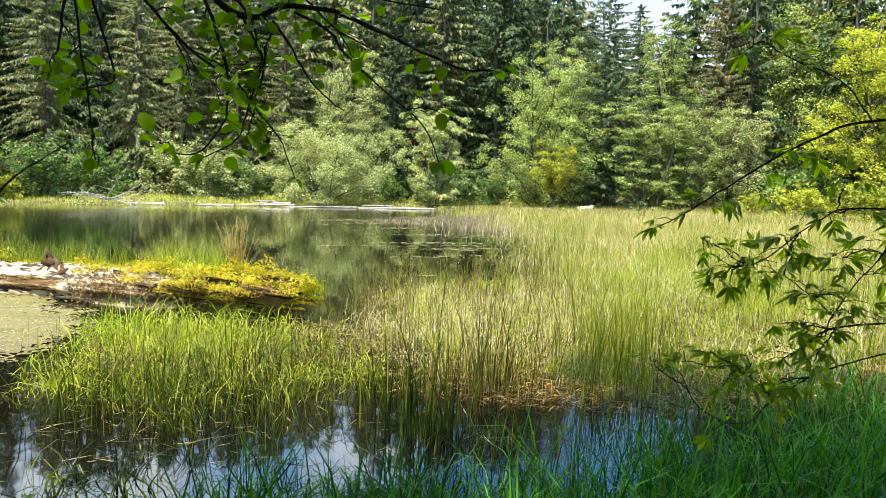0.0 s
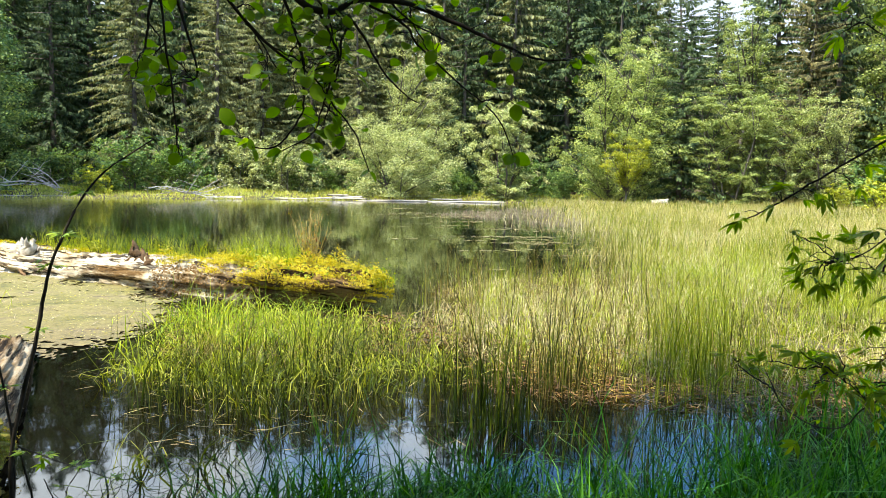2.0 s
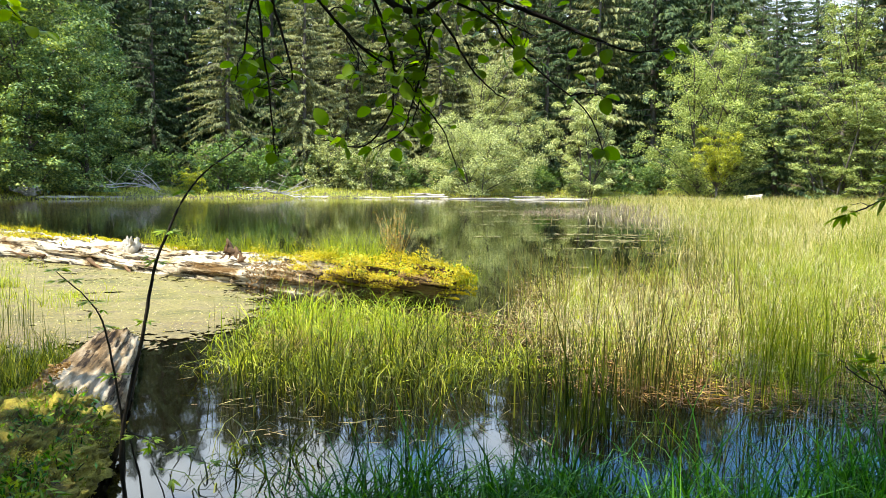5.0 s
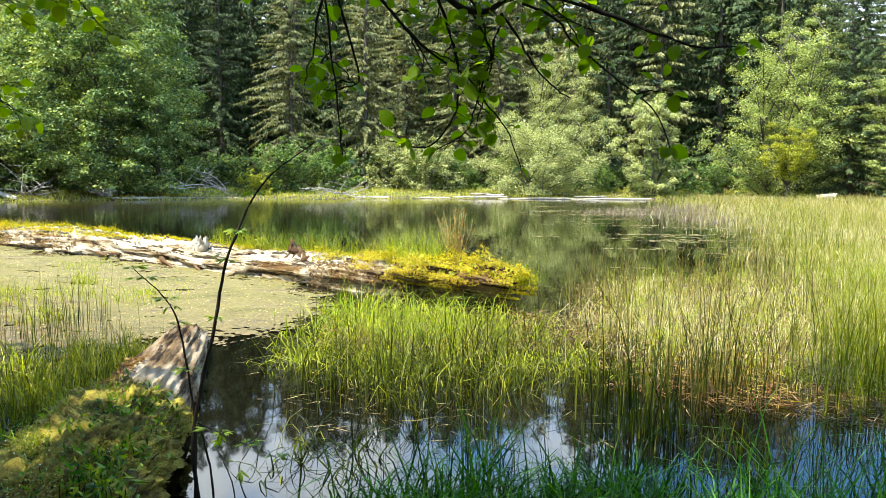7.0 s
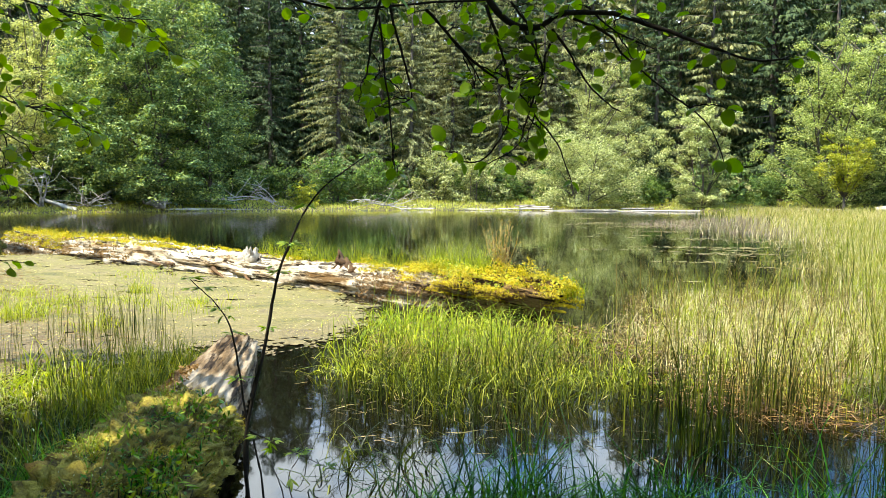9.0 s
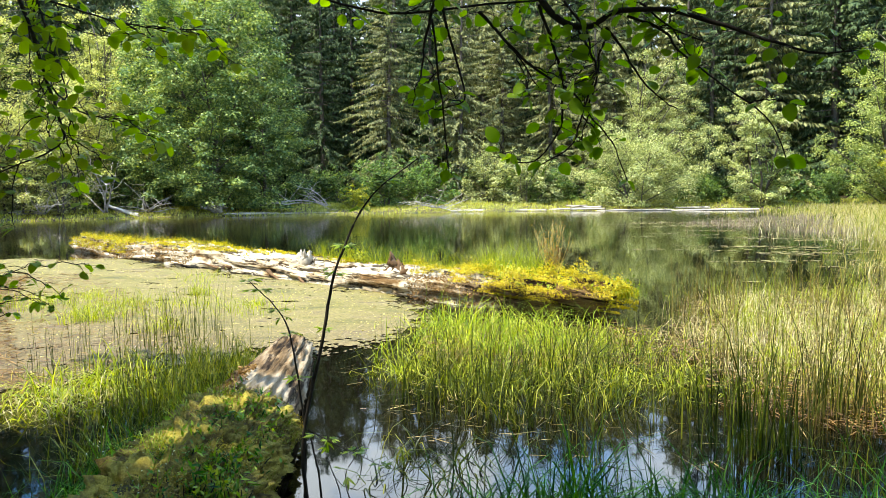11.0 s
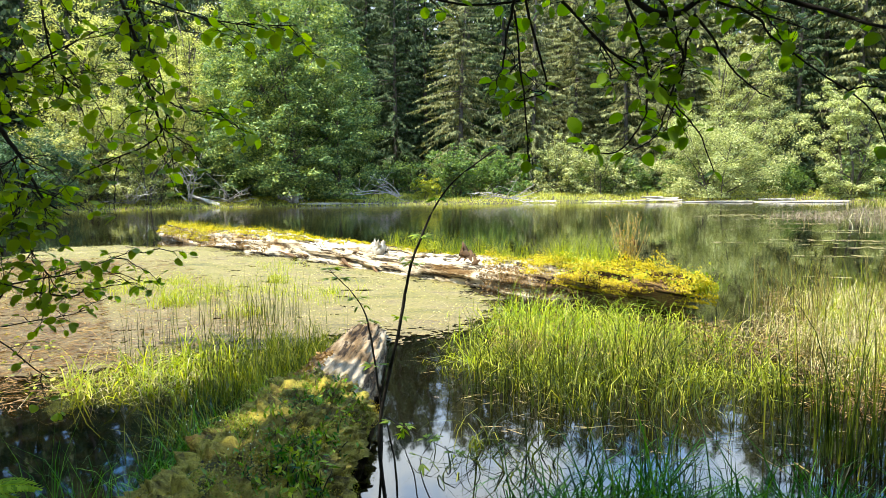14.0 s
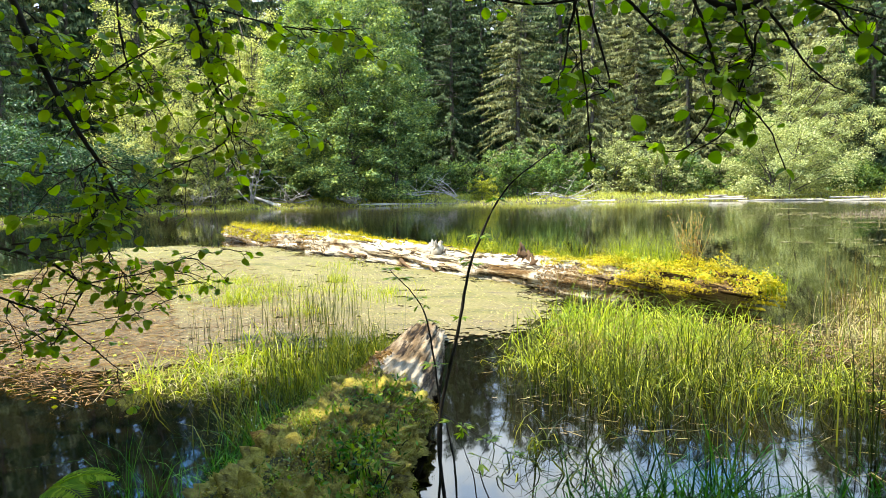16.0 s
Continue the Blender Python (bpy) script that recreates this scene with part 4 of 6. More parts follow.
litter("straw_litter", "flattened straw and old stems between the rushes", 65, [(1.0, 6.0), (2.2, 4.9), (4.2, 4.3), (9, 3.5), (12, 9), (6, 12), (2.1, 10.6)], 9000, 0.26, 0.009, M_LITTER)
litter("straw_litter", "tan stems floating along the marsh edge", 170, [(1.2, 5.4), (2.2, 4.7), (3.6, 4.2), (4.8, 4.3), (4.2, 5.2), (2.3, 5.7)], 1700, 0.14, 0.006, M_LITTER, 0.004, 0.03)
litter("russet_litter", "russet dead leaves at the marsh edge", 66, [(1.6, 5.9), (2.4, 4.9), (4.2, 4.4), (6.5, 4.2), (6, 6), (2.4, 6.6)], 2600, 0.15, 0.007, M_RED)
field("sedge_clump", "bright green sedges in front of the log", "sedge", 57, [(-1.35, 6.9), (-1.4, 8.0), (-0.8, 8.6), (0.5, 8.1), (0.9, 7.2), (0.0, 6.6)], 1250, 30, 0.2, 0.62, 0.011, M_SEDGE, 0.5, 1.3, 4)
field("rush_clump", "thin dark stems rising through the bright sedges", "rushes", 161, [(-1.3, 6.0), (-1.4, 7.6), (0.6, 7.8), (1.2, 6.6), (0.6, 5.6), (-0.4, 5.4)], 460, 44, 0.12, 0.82, 0.006, M_RUSH_DARK, 0.2, 0.2)
field("sedge_clump", "low yellow sedge tussocks in front of the log", "sedge", 151, [(-1.3, 6.0), (-1.3, 7.6), (-0.7, 8.4), (0.9, 8.0), (1.6, 6.7), (1.2, 5.7), (-0.2, 5.6)], 2500, 40, 0.2, 0.4, 0.011, M_TUFT, 0.8, 1.3)
litter("straw_litter", "flattened yellow straw under the sedges", 152, [(-1.2, 6.6), (-1.3, 7.8), (-0.7, 8.5), (1.2, 8.2), (1.7, 7.0), (1.0, 6.3), (-0.2, 6.3)], 1500, 0.2, 0.01, M_LITTER, 0.005, 0.08)
field("sedge_clump", "mixed green sedges and stems in shallow water", "sedge", 67, [(-1.3, 5.8), (-1.4, 6.8), (0.0, 6.8), (1.0, 6.9), (1.4, 5.5), (0.6, 5.0), (-0.3, 4.9)], 900, 40, 0.14, 0.5, 0.009, M_RUSH_MID, 0.5, 0.9)
field("rush_clump", "dark rushes in front of the sedges", "rushes", 58, [(-1.0, 5.0), (-1.1, 5.9), (0.9, 6.3), (1.6, 5.4), (0.8, 4.8), (-0.2, 4.6)], 640, 30, 0.09, 0.8, 0.0075, M_RUSH_DARK, 0.25, 0.25)
litter("straw_litter", "flattened straw and sedge leaves at the water's edge", 59, [(-1.7, 6.4), (-1.6, 7.6), (-0.9, 8.6), (1.2, 8.0), (1.6, 5.2), (0.7, 4.6), (-0.2, 4.4), (-1.1, 4.9)], 420, 0.16, 0.004, M_RUSH_DRY)
field("sedge_clump", "dry tan sedge blades among the green", "sedge", 135, [(-1.2, 6.4), (-1.2, 7.6), (-0.7, 8.4), (0.8, 8.0), (1.3, 6.2), (0.6, 6.0), (-0.3, 6.0)], 700, 50, 0.15, 0.5, 0.007, M_RUSH_DRY, 0.5, 0.9)
litter("drowned_stems", "dark drowned stems floating at the water's edge", 68, [(-1.9, 6.2), (-1.3, 6.6), (0, 5.0), (1.0, 4.9), (2.4, 5.0), (2.0, 4.1), (0.2, 4.0), (-1.0, 4.5)], 170, 0.26, 0.006, M_STEM, 0.002, 0.02)
field("rush_clump", "dense tuft of dark rushes standing in the water", "rushes", 60, [(1.05, 4.35), (1.5, 4.35), (1.45, 4.65), (1.1, 4.65)], 130, 4, 0.09, 1.15, 0.009, M_RUSH_DARK, 0.13, 0.06)
field("rush_clump", "tuft of rushes at the edge of the open water", "rushes", 69, [(1.6, 5.0), (2.5, 5.0), (2.5, 5.4), (1.7, 5.4)], 110, 5, 0.1, 1.05, 0.008, M_RUSH_DARK, 0.13, 0.06)
field("rush_clump", "thin brown rush stems standing in the marsh edge", "rushes", 172, [(1.6, 4.8), (2.4, 4.7), (2.8, 5.6), (1.9, 5.8)], 200, 16, 0.1, 0.95, 0.007, M_STEM, 0.16, 0.12)
field("rush_clump", "young rushes beside the small log", "rushes", 70, [(-2.9, 4.4), (-2.2, 4.6), (-2.5, 6.3), (-3.2, 6.4)], 1400, 22, 0.11, 0.56, 0.007, M_RUSH_MID, 0.2, 0.3)
field("rush_clump", "tall thin dark rushes beside the yellow tussock", "rushes", 173, [(-3.5, 4.6), (-3.1, 4.5), (-2.8, 5.2), (-3.0, 5.8), (-3.4, 5.4)], 64, 8, 0.1, 0.95, 0.007, M_RUSH_DARK, 0.13, 0.08)
field("sedge_clump", "bright arching sedges beside the small log", "sedge", 61, [(-4.4, 4.6), (-3.5, 4.7), (-3.4, 6.0), (-3.9, 6.5), (-4.6, 5.5)], 800, 18, 0.17, 0.4, 0.01, M_RUSH_MID, 0.8, 1.5, 4)
field("sedge_clump", "pale straw blades bent over the shallows", "sedge", 165, [(-4.4, 4.5), (-3.4, 4.5), (-3.2, 5.4), (-4.2, 5.6)], 420, 14, 0.18, 0.42, 0.008, M_STRAW, 0.9, 1.5, 4)
field("sedge_clump", "yellow-green sedge tussock arching over the brown shallows", "sedge", 159, [(-4.3, 4.6), (-3.6, 4.5), (-3.35, 5.2), (-3.5, 5.9), (-4.0, 5.4)], 520, 12, 0.16, 0.5, 0.013, M_TUFT, 0.7, 1.4, 4)
field("sedge_clump", "thin sedges growing through the floating weed", "sedge", 74, [(-9.5, 10.5), (-6.5, 7.0), (-4.2, 6.2), (-3.4, 8.0), (-4.0, 9.5), (-6.5, 12.5)], 1700, 18, 0.24, 0.4, 0.008, M_TUFT, 0.45, 0.9, floor=0.0)
field("rush_clump", "sparse rush stems in the floating weed", "rushes", 75, [(-4.4, 5.4), (-2.8, 5.6), (-3.3, 8.0), (-5, 8)], 260, 14, 0.15, 0.8, 0.006, M_RUSH_DARK, 0.1, 0.06, floor=0.0)
field("shore_grass", "deep green grass on the shaded near shore", "grass", 62, [(-0.4, 2.5), (0.1, 3.0), (2.0, 3.1), (3.2, 3.3), (4.4, 3.7), (5.5, 2.3), (1, 2.2)], 4800, 120, 0.13, 0.58, 0.013, M_GRASS, 0.35, 0.8)
field("shore_grass", "dense deep green grass at the foot of the shore", "grass", 157, [(-0.45, 2.9), (0.3, 2.7), (1.1, 2.7), (1.1, 3.4), (0.6, 3.4), (-0.3, 3.3)], 1900, 40, 0.11, 0.62, 0.013, M_GRASS, 0.4, 0.8)
field("shore_grass", "tall green grass blades at the water's near edge", "grass", 169, [(0.7, 2.6), (1.2, 3.2), (2.2, 3.3), (3.0, 3.3), (3.4, 2.7), (2.0, 2.4)], 1500, 44, 0.13, 0.72, 0.012, M_GRASS, 0.3, 0.55)
field("rush_clump", "scattered dark stems in the near shallows", "rushes", 136, [(-0.3, 3.6), (0.2, 4.5), (1.6, 4.6), (3.4, 4.6), (3.0, 3.8), (1.0, 3.5)], 260, 26, 0.14, 0.6, 0.007, M_RUSH_DARK, 0.2, 0.25)
field("shore_grass", "tall grass crowding the right bank", "grass", 76, [(3.2, 2.6), (3.5, 4.1), (4.6, 4.8), (7, 4.4), (6, 2.2)], 2000, 46, 0.14, 0.75, 0.011, M_GRASS, 0.3, 0.5)

# far bank
rng = np.random.default_rng(63)
az = rng.uniform(-58, 62, 40000)
back = rng.uniform(0, 1, len(az)) ** 1.3 * 8
dist = np.interp(az, [a for a, _ in SHORE], [d for _, d in SHORE]) + back - 0.2
xy = np.stack([-np.sin(np.radians(az)) * dist, np.cos(np.radians(az)) * dist], -1)
g = Geo()
blades(g, rng, xy, height_at(xy) - 0.05, rng.uniform(0.08, 0.24, len(xy)) + 0.035 * back, rng.uniform(0.03, 0.06, len(xy)), 0.3, 0.4, 2)
stuff("bank_grass", "yellow-green grass along the far bank", "grass", g, M_BANK)


# ---- floating weed ----
def weed_mat(name, label, seed, poly, cell, cut, material):
    """A torn sheet of floating duckweed."""
    p = np.array(poly)
    lo, hi = p.min(0), p.max(0)
    nx, ny = int((hi[0] - lo[0]) / cell), int((hi[1] - lo[1]) / cell)
    X, Y = np.meshgrid(lo[0] + np.arange(nx + 1) * cell, lo[1] + np.arange(ny + 1) * cell, indexing="ij")
    rng = np.random.default_rng(seed)
    V = np.stack([X + rng.uniform(-0.3, 0.3, X.shape) * cell, Y + rng.uniform(-0.3, 0.3, X.shape) * cell, 0.008 + 0.004 * rng.uniform(0, 1, X.shape)], -1)
    cx, cy = X[:-1, :-1].ravel() + cell / 2, Y[:-1, :-1].ravel() + cell / 2
    e = edge_distance(np.stack([cx, cy], -1), poly)
    keep = (e + 0.65 * fbm(cx, cy, 1.6) + 0.4 * fbm(cx + 9, cy, 5.0) + 0.2 * fbm(cx, cy + 4, 13.0) + 0.14 * rng.standard_normal(len(cx)) > 0.1) & (fbm(cx, cy * 2.0, 2.3) + 0.08 * rng.standard_normal(len(cx)) < cut)
    i, j = np.meshgrid(np.arange(nx), np.arange(ny), indexing="ij")
    q = np.stack([i * (ny + 1) + j, (i + 1) * (ny + 1) + j, (i + 1) * (ny + 1) + j + 1, i * (ny + 1) + j + 1], -1).reshape(-1, 4)[keep]
    g = Geo()
    g.add(V.reshape(-1, 3), None, q)
    return stuff(name, label, "water weed", g, material)


MAT = [(-1.5, 7.3), (-1.3, 9.0), (-2.0, 10.4), (-4.2, 12.2), (-7.6, 14.2), (-10.5, 16.2), (-14.2, 15.4), (-12.2, 10.4), (-8.8, 6.2), (-6.4, 4.9), (-4.6, 4.8), (-3.2, 6.2), (-2.5, 7.2)]
weed_mat("duckweed_mat", "tan and yellow-green duckweed floating by the log", 77, MAT, 0.036, 0.6, M_MAT)
litter("duckweed_leaves", "loose yellow-green duckweed leaves", 100, MAT, 6000, 0.032, 0.016, M_MARSH, 0.008, 0.02)
litter("straw_litter", "thin old stems scattered over the duckweed", 109, MAT, 1300, 0.3, 0.007, M_REED_OLD, 0.012, 0.03)
litter("straw_litter", "brown stems lying in the floating weed", 78, [(-13, 13), (-11.2, 9), (-8.2, 5.4), (-6.2, 4.3), (-4.3, 4.4), (-3.2, 6.2), (-4.8, 8.6), (-9, 13)], 7000, 0.2, 0.008, M_LITTER, 0.01, 0.03)
litter("straw_litter", "dense brown stems and rotting leaves over the weed", 174, [(-13, 12.5), (-11.6, 9.4), (-8.4, 5.6), (-5.6, 4.3), (-4.4, 5.4), (-7.0, 8.3), (-10, 12.5)], 9000, 0.2, 0.011, M_LITTER, 0.012, 0.035)
litter("russet_litter", "russet stems and leaves in the shallows", 79, [(-6.6, 4.2), (-4.2, 4.0), (-4.2, 5.6), (-6.5, 6.2)], 2000, 0.1, 0.009, M_FIBRE, 0.01, 0.03)
litter("fallen_leaves", "yellow fallen leaves in the brown shallows", 156, [(-6.6, 4.2), (-4.2, 4.0), (-4.0, 5.6), (-6.5, 6.2)], 160, 0.06, 0.04, M_TUFT, 0.012, 0.035)


def pondweed(seed, streaks, poly, size, reach):
    """Small floating leaves drawn out into thin broken streaks."""
    rng = np.random.default_rng(seed)
    g = Geo()
    for cx, cy in clumped(rng, poly, streaks, max(3, streaks // 3), 0.9):
        length = reach * rng.uniform(0.3, 1.2)
        n = int(length / size * 0.75) + 2
        u = rng.uniform(-1, 1, n)
        bend = rng.uniform(-0.06, 0.06)
        for k in range(n):
            x, y = cx + 0.5 * length * u[k], cy + bend * length * u[k] + 0.05 * reach * rng.standard_normal() * 0.6
            a = np.arange(7) * math.tau / 7 + rng.uniform(0, 1)
            rr = size * rng.uniform(0.2, 1.1) * rng.uniform(0.6, 1.2, 7)
            ring = np.stack([x + 1.5 * rr * np.cos(a), y + 0.7 * rr * np.sin(a), np.full(7, 0.006)], -1)
            g.add(np.concatenate([ring, [[x, y, 0.01]]]), [(7, m, (m + 1) % 7) for m in range(7)])
    return stuff("pondweed", "pale streaks of floating pondweed on open water", "water weed", g, M_MAT)


pondweed(80, 46, [(2.5, 15), (5.5, 14), (9, 21), (6.5, 31), (3.5, 30)], 0.075, 2.0)
pondweed(171, 26, [(3.5, 26), (8.0, 26), (12, 38), (6, 42), (3.0, 34)], 0.1, 4.5)
pondweed(82, 12, [(-2.0, 4.6), (-1.4, 6.4), (-0.6, 4.4), (0.2, 3.8), (-0.6, 3.6)], 0.012, 0.05)


# ---- logs ----
SKIN = {}


def fallen_log(name, label, seed, a, b, r0, r1, material, sides=56, rings=240, flat=0.75, bow=0.1, undercut=0.0, broken=1.0, grain=0.035):
    """A weathered trunk lying from a to b, split along its grain into ledges and broken slabs."""
    rng = np.random.default_rng(seed)
    a, b = Vector(a), Vector(b)
    length = (b - a).length
    ob = thing(name, label, "log")
    ob.matrix_world = Matrix.Translation(a) @ (b - a).to_track_quat("X", "Z").to_matrix().to_4x4()
    u = np.linspace(0, 1, rings)[:, None]
    th = np.linspace(0, 2 * math.pi, sides, endpoint=False)[None]
    L = u * length
    warp = th * 1.1 + 0.22 * np.sin(L * 0.9 + seed) + 0.12 * np.sin(L * 2.3 + th * 2) + 0.05 * np.sin(L * 6.1)
    step = (warp * 6.0 / math.pi + 0.3 * np.sin(L * 0.37)) % 1.0
    ledge = 0.4 * broken * (0.5 - step) * (0.6 + 0.4 * np.sin(L * 1.1 + th))
    slab = np.floor(L * 1.3 + 2 * np.sin(np.floor(warp * 6.0 / math.pi) * 7.7))
    chip = 0.13 * broken * np.sin(slab * 12.9898 + np.floor(warp * 6.0 / math.pi) * 78.233)
    fine = grain * np.sin(th * 23 + 3 * np.sin(L * 0.7)) + 0.03 * broken * rng.standard_normal((rings, sides)) + (grain - 0.035) * np.sin(th * 41 + 4 * np.sin(L * 1.9))
    rad = (r0 + (r1 - r0) * u) * (1 + ledge + chip + fine + 0.1 * np.sin(th * 2 + L * 0.4))
    signed = (th + math.pi) % math.tau - math.pi
    hollow = smooth01((radians(38) - signed) / radians(14)) * smooth01((signed + radians(170)) / radians(40))
    rad = rad * (1 - undercut * hollow * np.clip(1.45 - L / 1.9 + 0.2 * np.sin(L * 5), 0, 1))
    SKIN[name] = (rad, L[:, 0], bow, seed, flat)
    x = L + 0 * th
    ragged = rng.uniform(-0.1, 0.14, (1, sides))
    x = x + np.where(u < 0.004, ragged, 0) - np.where(u > 0.996, ragged, 0)
    x = x + 0.7 * undercut * np.clip(-np.cos(th), 0, 1) * np.exp(-L / 0.5)
    off = bow * np.sin(L * 0.45 + seed)
    v = np.stack([x, off + rad * np.cos(th), flat * rad * np.sin(th) + 0.03 * np.sin(L * 0.8)], -1)
    g = Geo()
    i, j = np.meshgrid(np.arange(rings - 1), np.arange(sides), indexing="ij")
    k = (j + 1) % sides
    quads = np.stack([i * sides + j, i * sides + k, (i + 1) * sides + k, (i + 1) * sides + j], -1).reshape(-1, 4)
    n = rings * sides
    e = (rings - 1) * sides
    caps = [(n, (q + 1) % sides, q) for q in range(sides)] + [(n + 1, e + q, e + (q + 1) % sides) for q in range(sides)]
    g.add(np.concatenate([v.reshape(-1, 3), [[0.5, off[0, 0], 0]], [[length - 0.4, off[-1, 0], 0]]]), caps, quads)
    part("wood", g, material, ob, smooth=False)
    return ob


def tuft_cover(ob, name, label, seed, x0, x1, t0, t1, count, material, leaf, rise=0.05, thin=0.0, cushion=0.05):
    """Moss and small leaves growing on a log between two angles round it (90: on top), heaped in cushions."""
    rng = np.random.default_rng(seed)
    rad, along, bow, shift, flat = SKIN[ob.name.split(".")[0]]
    x = rng.uniform(x0, x1, count)
    th = np.radians(rng.uniform(t0, t1, count))
    keep = np.sin(x * 3.1 + seed) + np.sin(x * 7.3 + th * 3) * 0.7 + rng.uniform(-0.6, 0.6, count) > thin - 1.2
    x, th = x[keep], th[keep]
    n = len(x)
    i = np.clip(np.searchsorted(along, x), 0, rad.shape[0] - 1)
    k = (th / (2 * math.pi) * rad.shape[1]).round().astype(int) % rad.shape[1]
    heap = cushion * np.clip(np.sin(x * 9.1 + th * 4 + seed) + np.sin(x * 4.3 - th * 5), 0, 2)
    r = rad[i, k] + heap * rng.uniform(0.3, 1.0, n) + np.abs(rng.standard_normal(n)) * rise
    p = np.stack([x, bow * np.sin(x * 0.45 + shift) + r * np.cos(th), flat * r * np.sin(th) + 0.03 * np.sin(x * 0.8)], -1)
    out = np.stack([0 * x, np.cos(th), np.sin(th)], -1)
    nor = unit(rng.standard_normal((n, 3)) * 0.6 + out)
    way = unit(np.cross(nor, rng.standard_normal((n, 3))) + [0, 0, 0.1])
    g = Geo()
    L = leaf * rng.uniform(0.5, 1.4, n)
    leaves(g, p, way, nor, L, L * 0.6, 0.2)
    return part(name, g, material, ob, label, smooth=False)


def moss_bed(ob, label, seed, x0, x1, t0, t1, lift, material, nx=150, nt=90):
    """A lumpy blanket of moss over a log, torn at its edges."""
    rad, along, bow, shift, flat = SKIN[ob.name.split(".")[0]]
    rng = np.random.default_rng(seed)
    X, T = np.meshgrid(np.linspace(x0, x1, nx), np.radians(np.linspace(t0, t1, nt)), indexing="ij")
    i = np.clip(np.searchsorted(along, X), 0, rad.shape[0] - 1)
    k = (T / (2 * math.pi) * rad.shape[1]).round().astype(int) % rad.shape[1]
    lump = fbm(X * 2.2, T, 4.0) + 0.6 * fbm(X * 4 + 5, T * 1.5, 7.0) + 0.35 * np.sin(X * 23 + 5 * np.sin(T * 6)) * np.sin(T * 11 + 3 * np.sin(X * 9))
    base = 0.75 * rad[i, k] + 0.25 * rad.mean()
    r = base + lift * (0.55 + 0.9 * lump) + 0.012 * rng.standard_normal(X.shape)
    V = np.stack([X, bow * np.sin(X * 0.45 + shift) + r * np.cos(T), flat * r * np.sin(T) + 0.03 * np.sin(X * 0.8)], -1)
    a, b = np.meshgrid(np.arange(nx - 1), np.arange(nt - 1), indexing="ij")
    q = np.stack([a * nt + b, (a + 1) * nt + b, (a + 1) * nt + b + 1, a * nt + b + 1], -1).reshape(-1, 4)
    edge = np.minimum((x1 - X) / 0.5, 1.0) * np.minimum((T - math.radians(t0)) / 0.3, 1.0)
    keep = (edge + 0.7 * lump > 0.1)[:-1, :-1].ravel()
    g = Geo()
    g.add(V.reshape(-1, 3), None, q[keep])
    return part("moss", g, material, ob, label)


def spike(geo, rng, base, tip, r, rough=0.15, n=7, sides=9):
    """A ragged upstanding splinter of wood."""
    base, tip = np.array(base, float), np.array(tip, float)
    u = np.linspace(0, 1, n)[:, None]
    tube(geo, base + (tip - base) * u + rng.standard_normal((n, 3)) * 0.008, r * (1 - u[:, 0]) ** 0.8 + 0.006, sides, rough, rng)


log = fallen_log("fallen_log", "long bleached rotten log with moss on top", 71, (1.0, 8.72, 0.09), (-13.1, 18.65, 0.02), 0.36, 0.34, M_LOG, flat=0.95, undercut=0.68)
tuft_cover(log, "moss", "golden moss", 83, -0.1, 3.6, 58, 175, 18000, M_MOSS, 0.03, 0.02, 0.1, 0.07)
tuft_cover(log, "moss", "golden moss", 84, 3.6, 8.4, 92, 170, 11000, M_MOSS, 0.03, 0.02, 0.4, 0.03)
tuft_cover(log, "moss", "golden moss", 85, 8.4, 14.2, 60, 170, 10000, M_MOSS, 0.04, 0.03, 0.5, 0.04)
tuft_cover(log, "moss", "golden moss", 166, 13.4, 17.2, 20, 175, 12000, M_MOSS, 0.04, 0.03, -0.2, 0.06)
tuft_cover(log, "leafy_cover", "yellow-green creeping leaves", 86, -0.15, 2.6, 34, 130, 15000, M_GOLD, 0.021, 0.05, 0.3, 0.12)
tuft_cover(log, "rotten_fibre", "brown rotten wood fibres", 167, 10.2, 17.0, 0, 62, 3000, M_FIBRE, 0.045, 0.02, 0.3, 0.05)
tuft_cover(log, "leafy_cover", "small green leaves", 79, -0.1, 2.4, 40, 140, 1500, M_SEDGE, 0.04, 0.08, 0.7, 0.1)
tuft_cover(log, "rotten_fibre", "brown rotten wood fibres", 87, 1.5, 3.4, -20, 58, 2600, M_FIBRE, 0.03, 0.015, 0.4, 0.05)
tuft_cover(log, "moss", "tan-gold drooping moss fringe", 154, -0.1, 2.4, 20, 44, 4200, M_GOLD, 0.021, 0.03, 1.0, 0.1)
rng = np.random.default_rng(88)
for k in range(7):
    g = Geo()
    spike(g, rng, (3.66 + 0.08 * k, rng.uniform(-0.06, 0.06), 0.18), (3.74 + 0.09 * k, rng.uniform(-0.1, 0.1), (0.34, 0.38, 0.42, 0.48, 0.56, 0.58, 0.4)[k]), 0.1, 0.45, 7, 6)
    part("splinter", g, M_ROT, log, "brown jagged broken branch knot", smooth=False)
for k in range(9):
    g = Geo()
    x, y = rng.uniform(-0.25, 0.25), rng.uniform(-0.1, 0.1)
    spike(g, rng, (6.5 + x, y, 0.16), (6.5 + x * 1.3 + rng.uniform(-0.1, 0.1), y * 1.6, rng.uniform(0.38, 0.56) - abs(x) * 0.3), rng.uniform(0.08, 0.12), 0.5, 6, 6)
    part("splinter", g, M_DRIFT, log, "pale splinter of a branch stub", smooth=False)
for k in range(6):
    g = Geo()
    x = rng.uniform(4.2, 12)
    spike(g, rng, (x, 0.3, rng.uniform(-0.1, 0.08)), (x + rng.uniform(-0.7, 0.7), 0.4, rng.uniform(-0.12, 0.1)), 0.035)
    part("loose_slab", g, M_ROT, log)

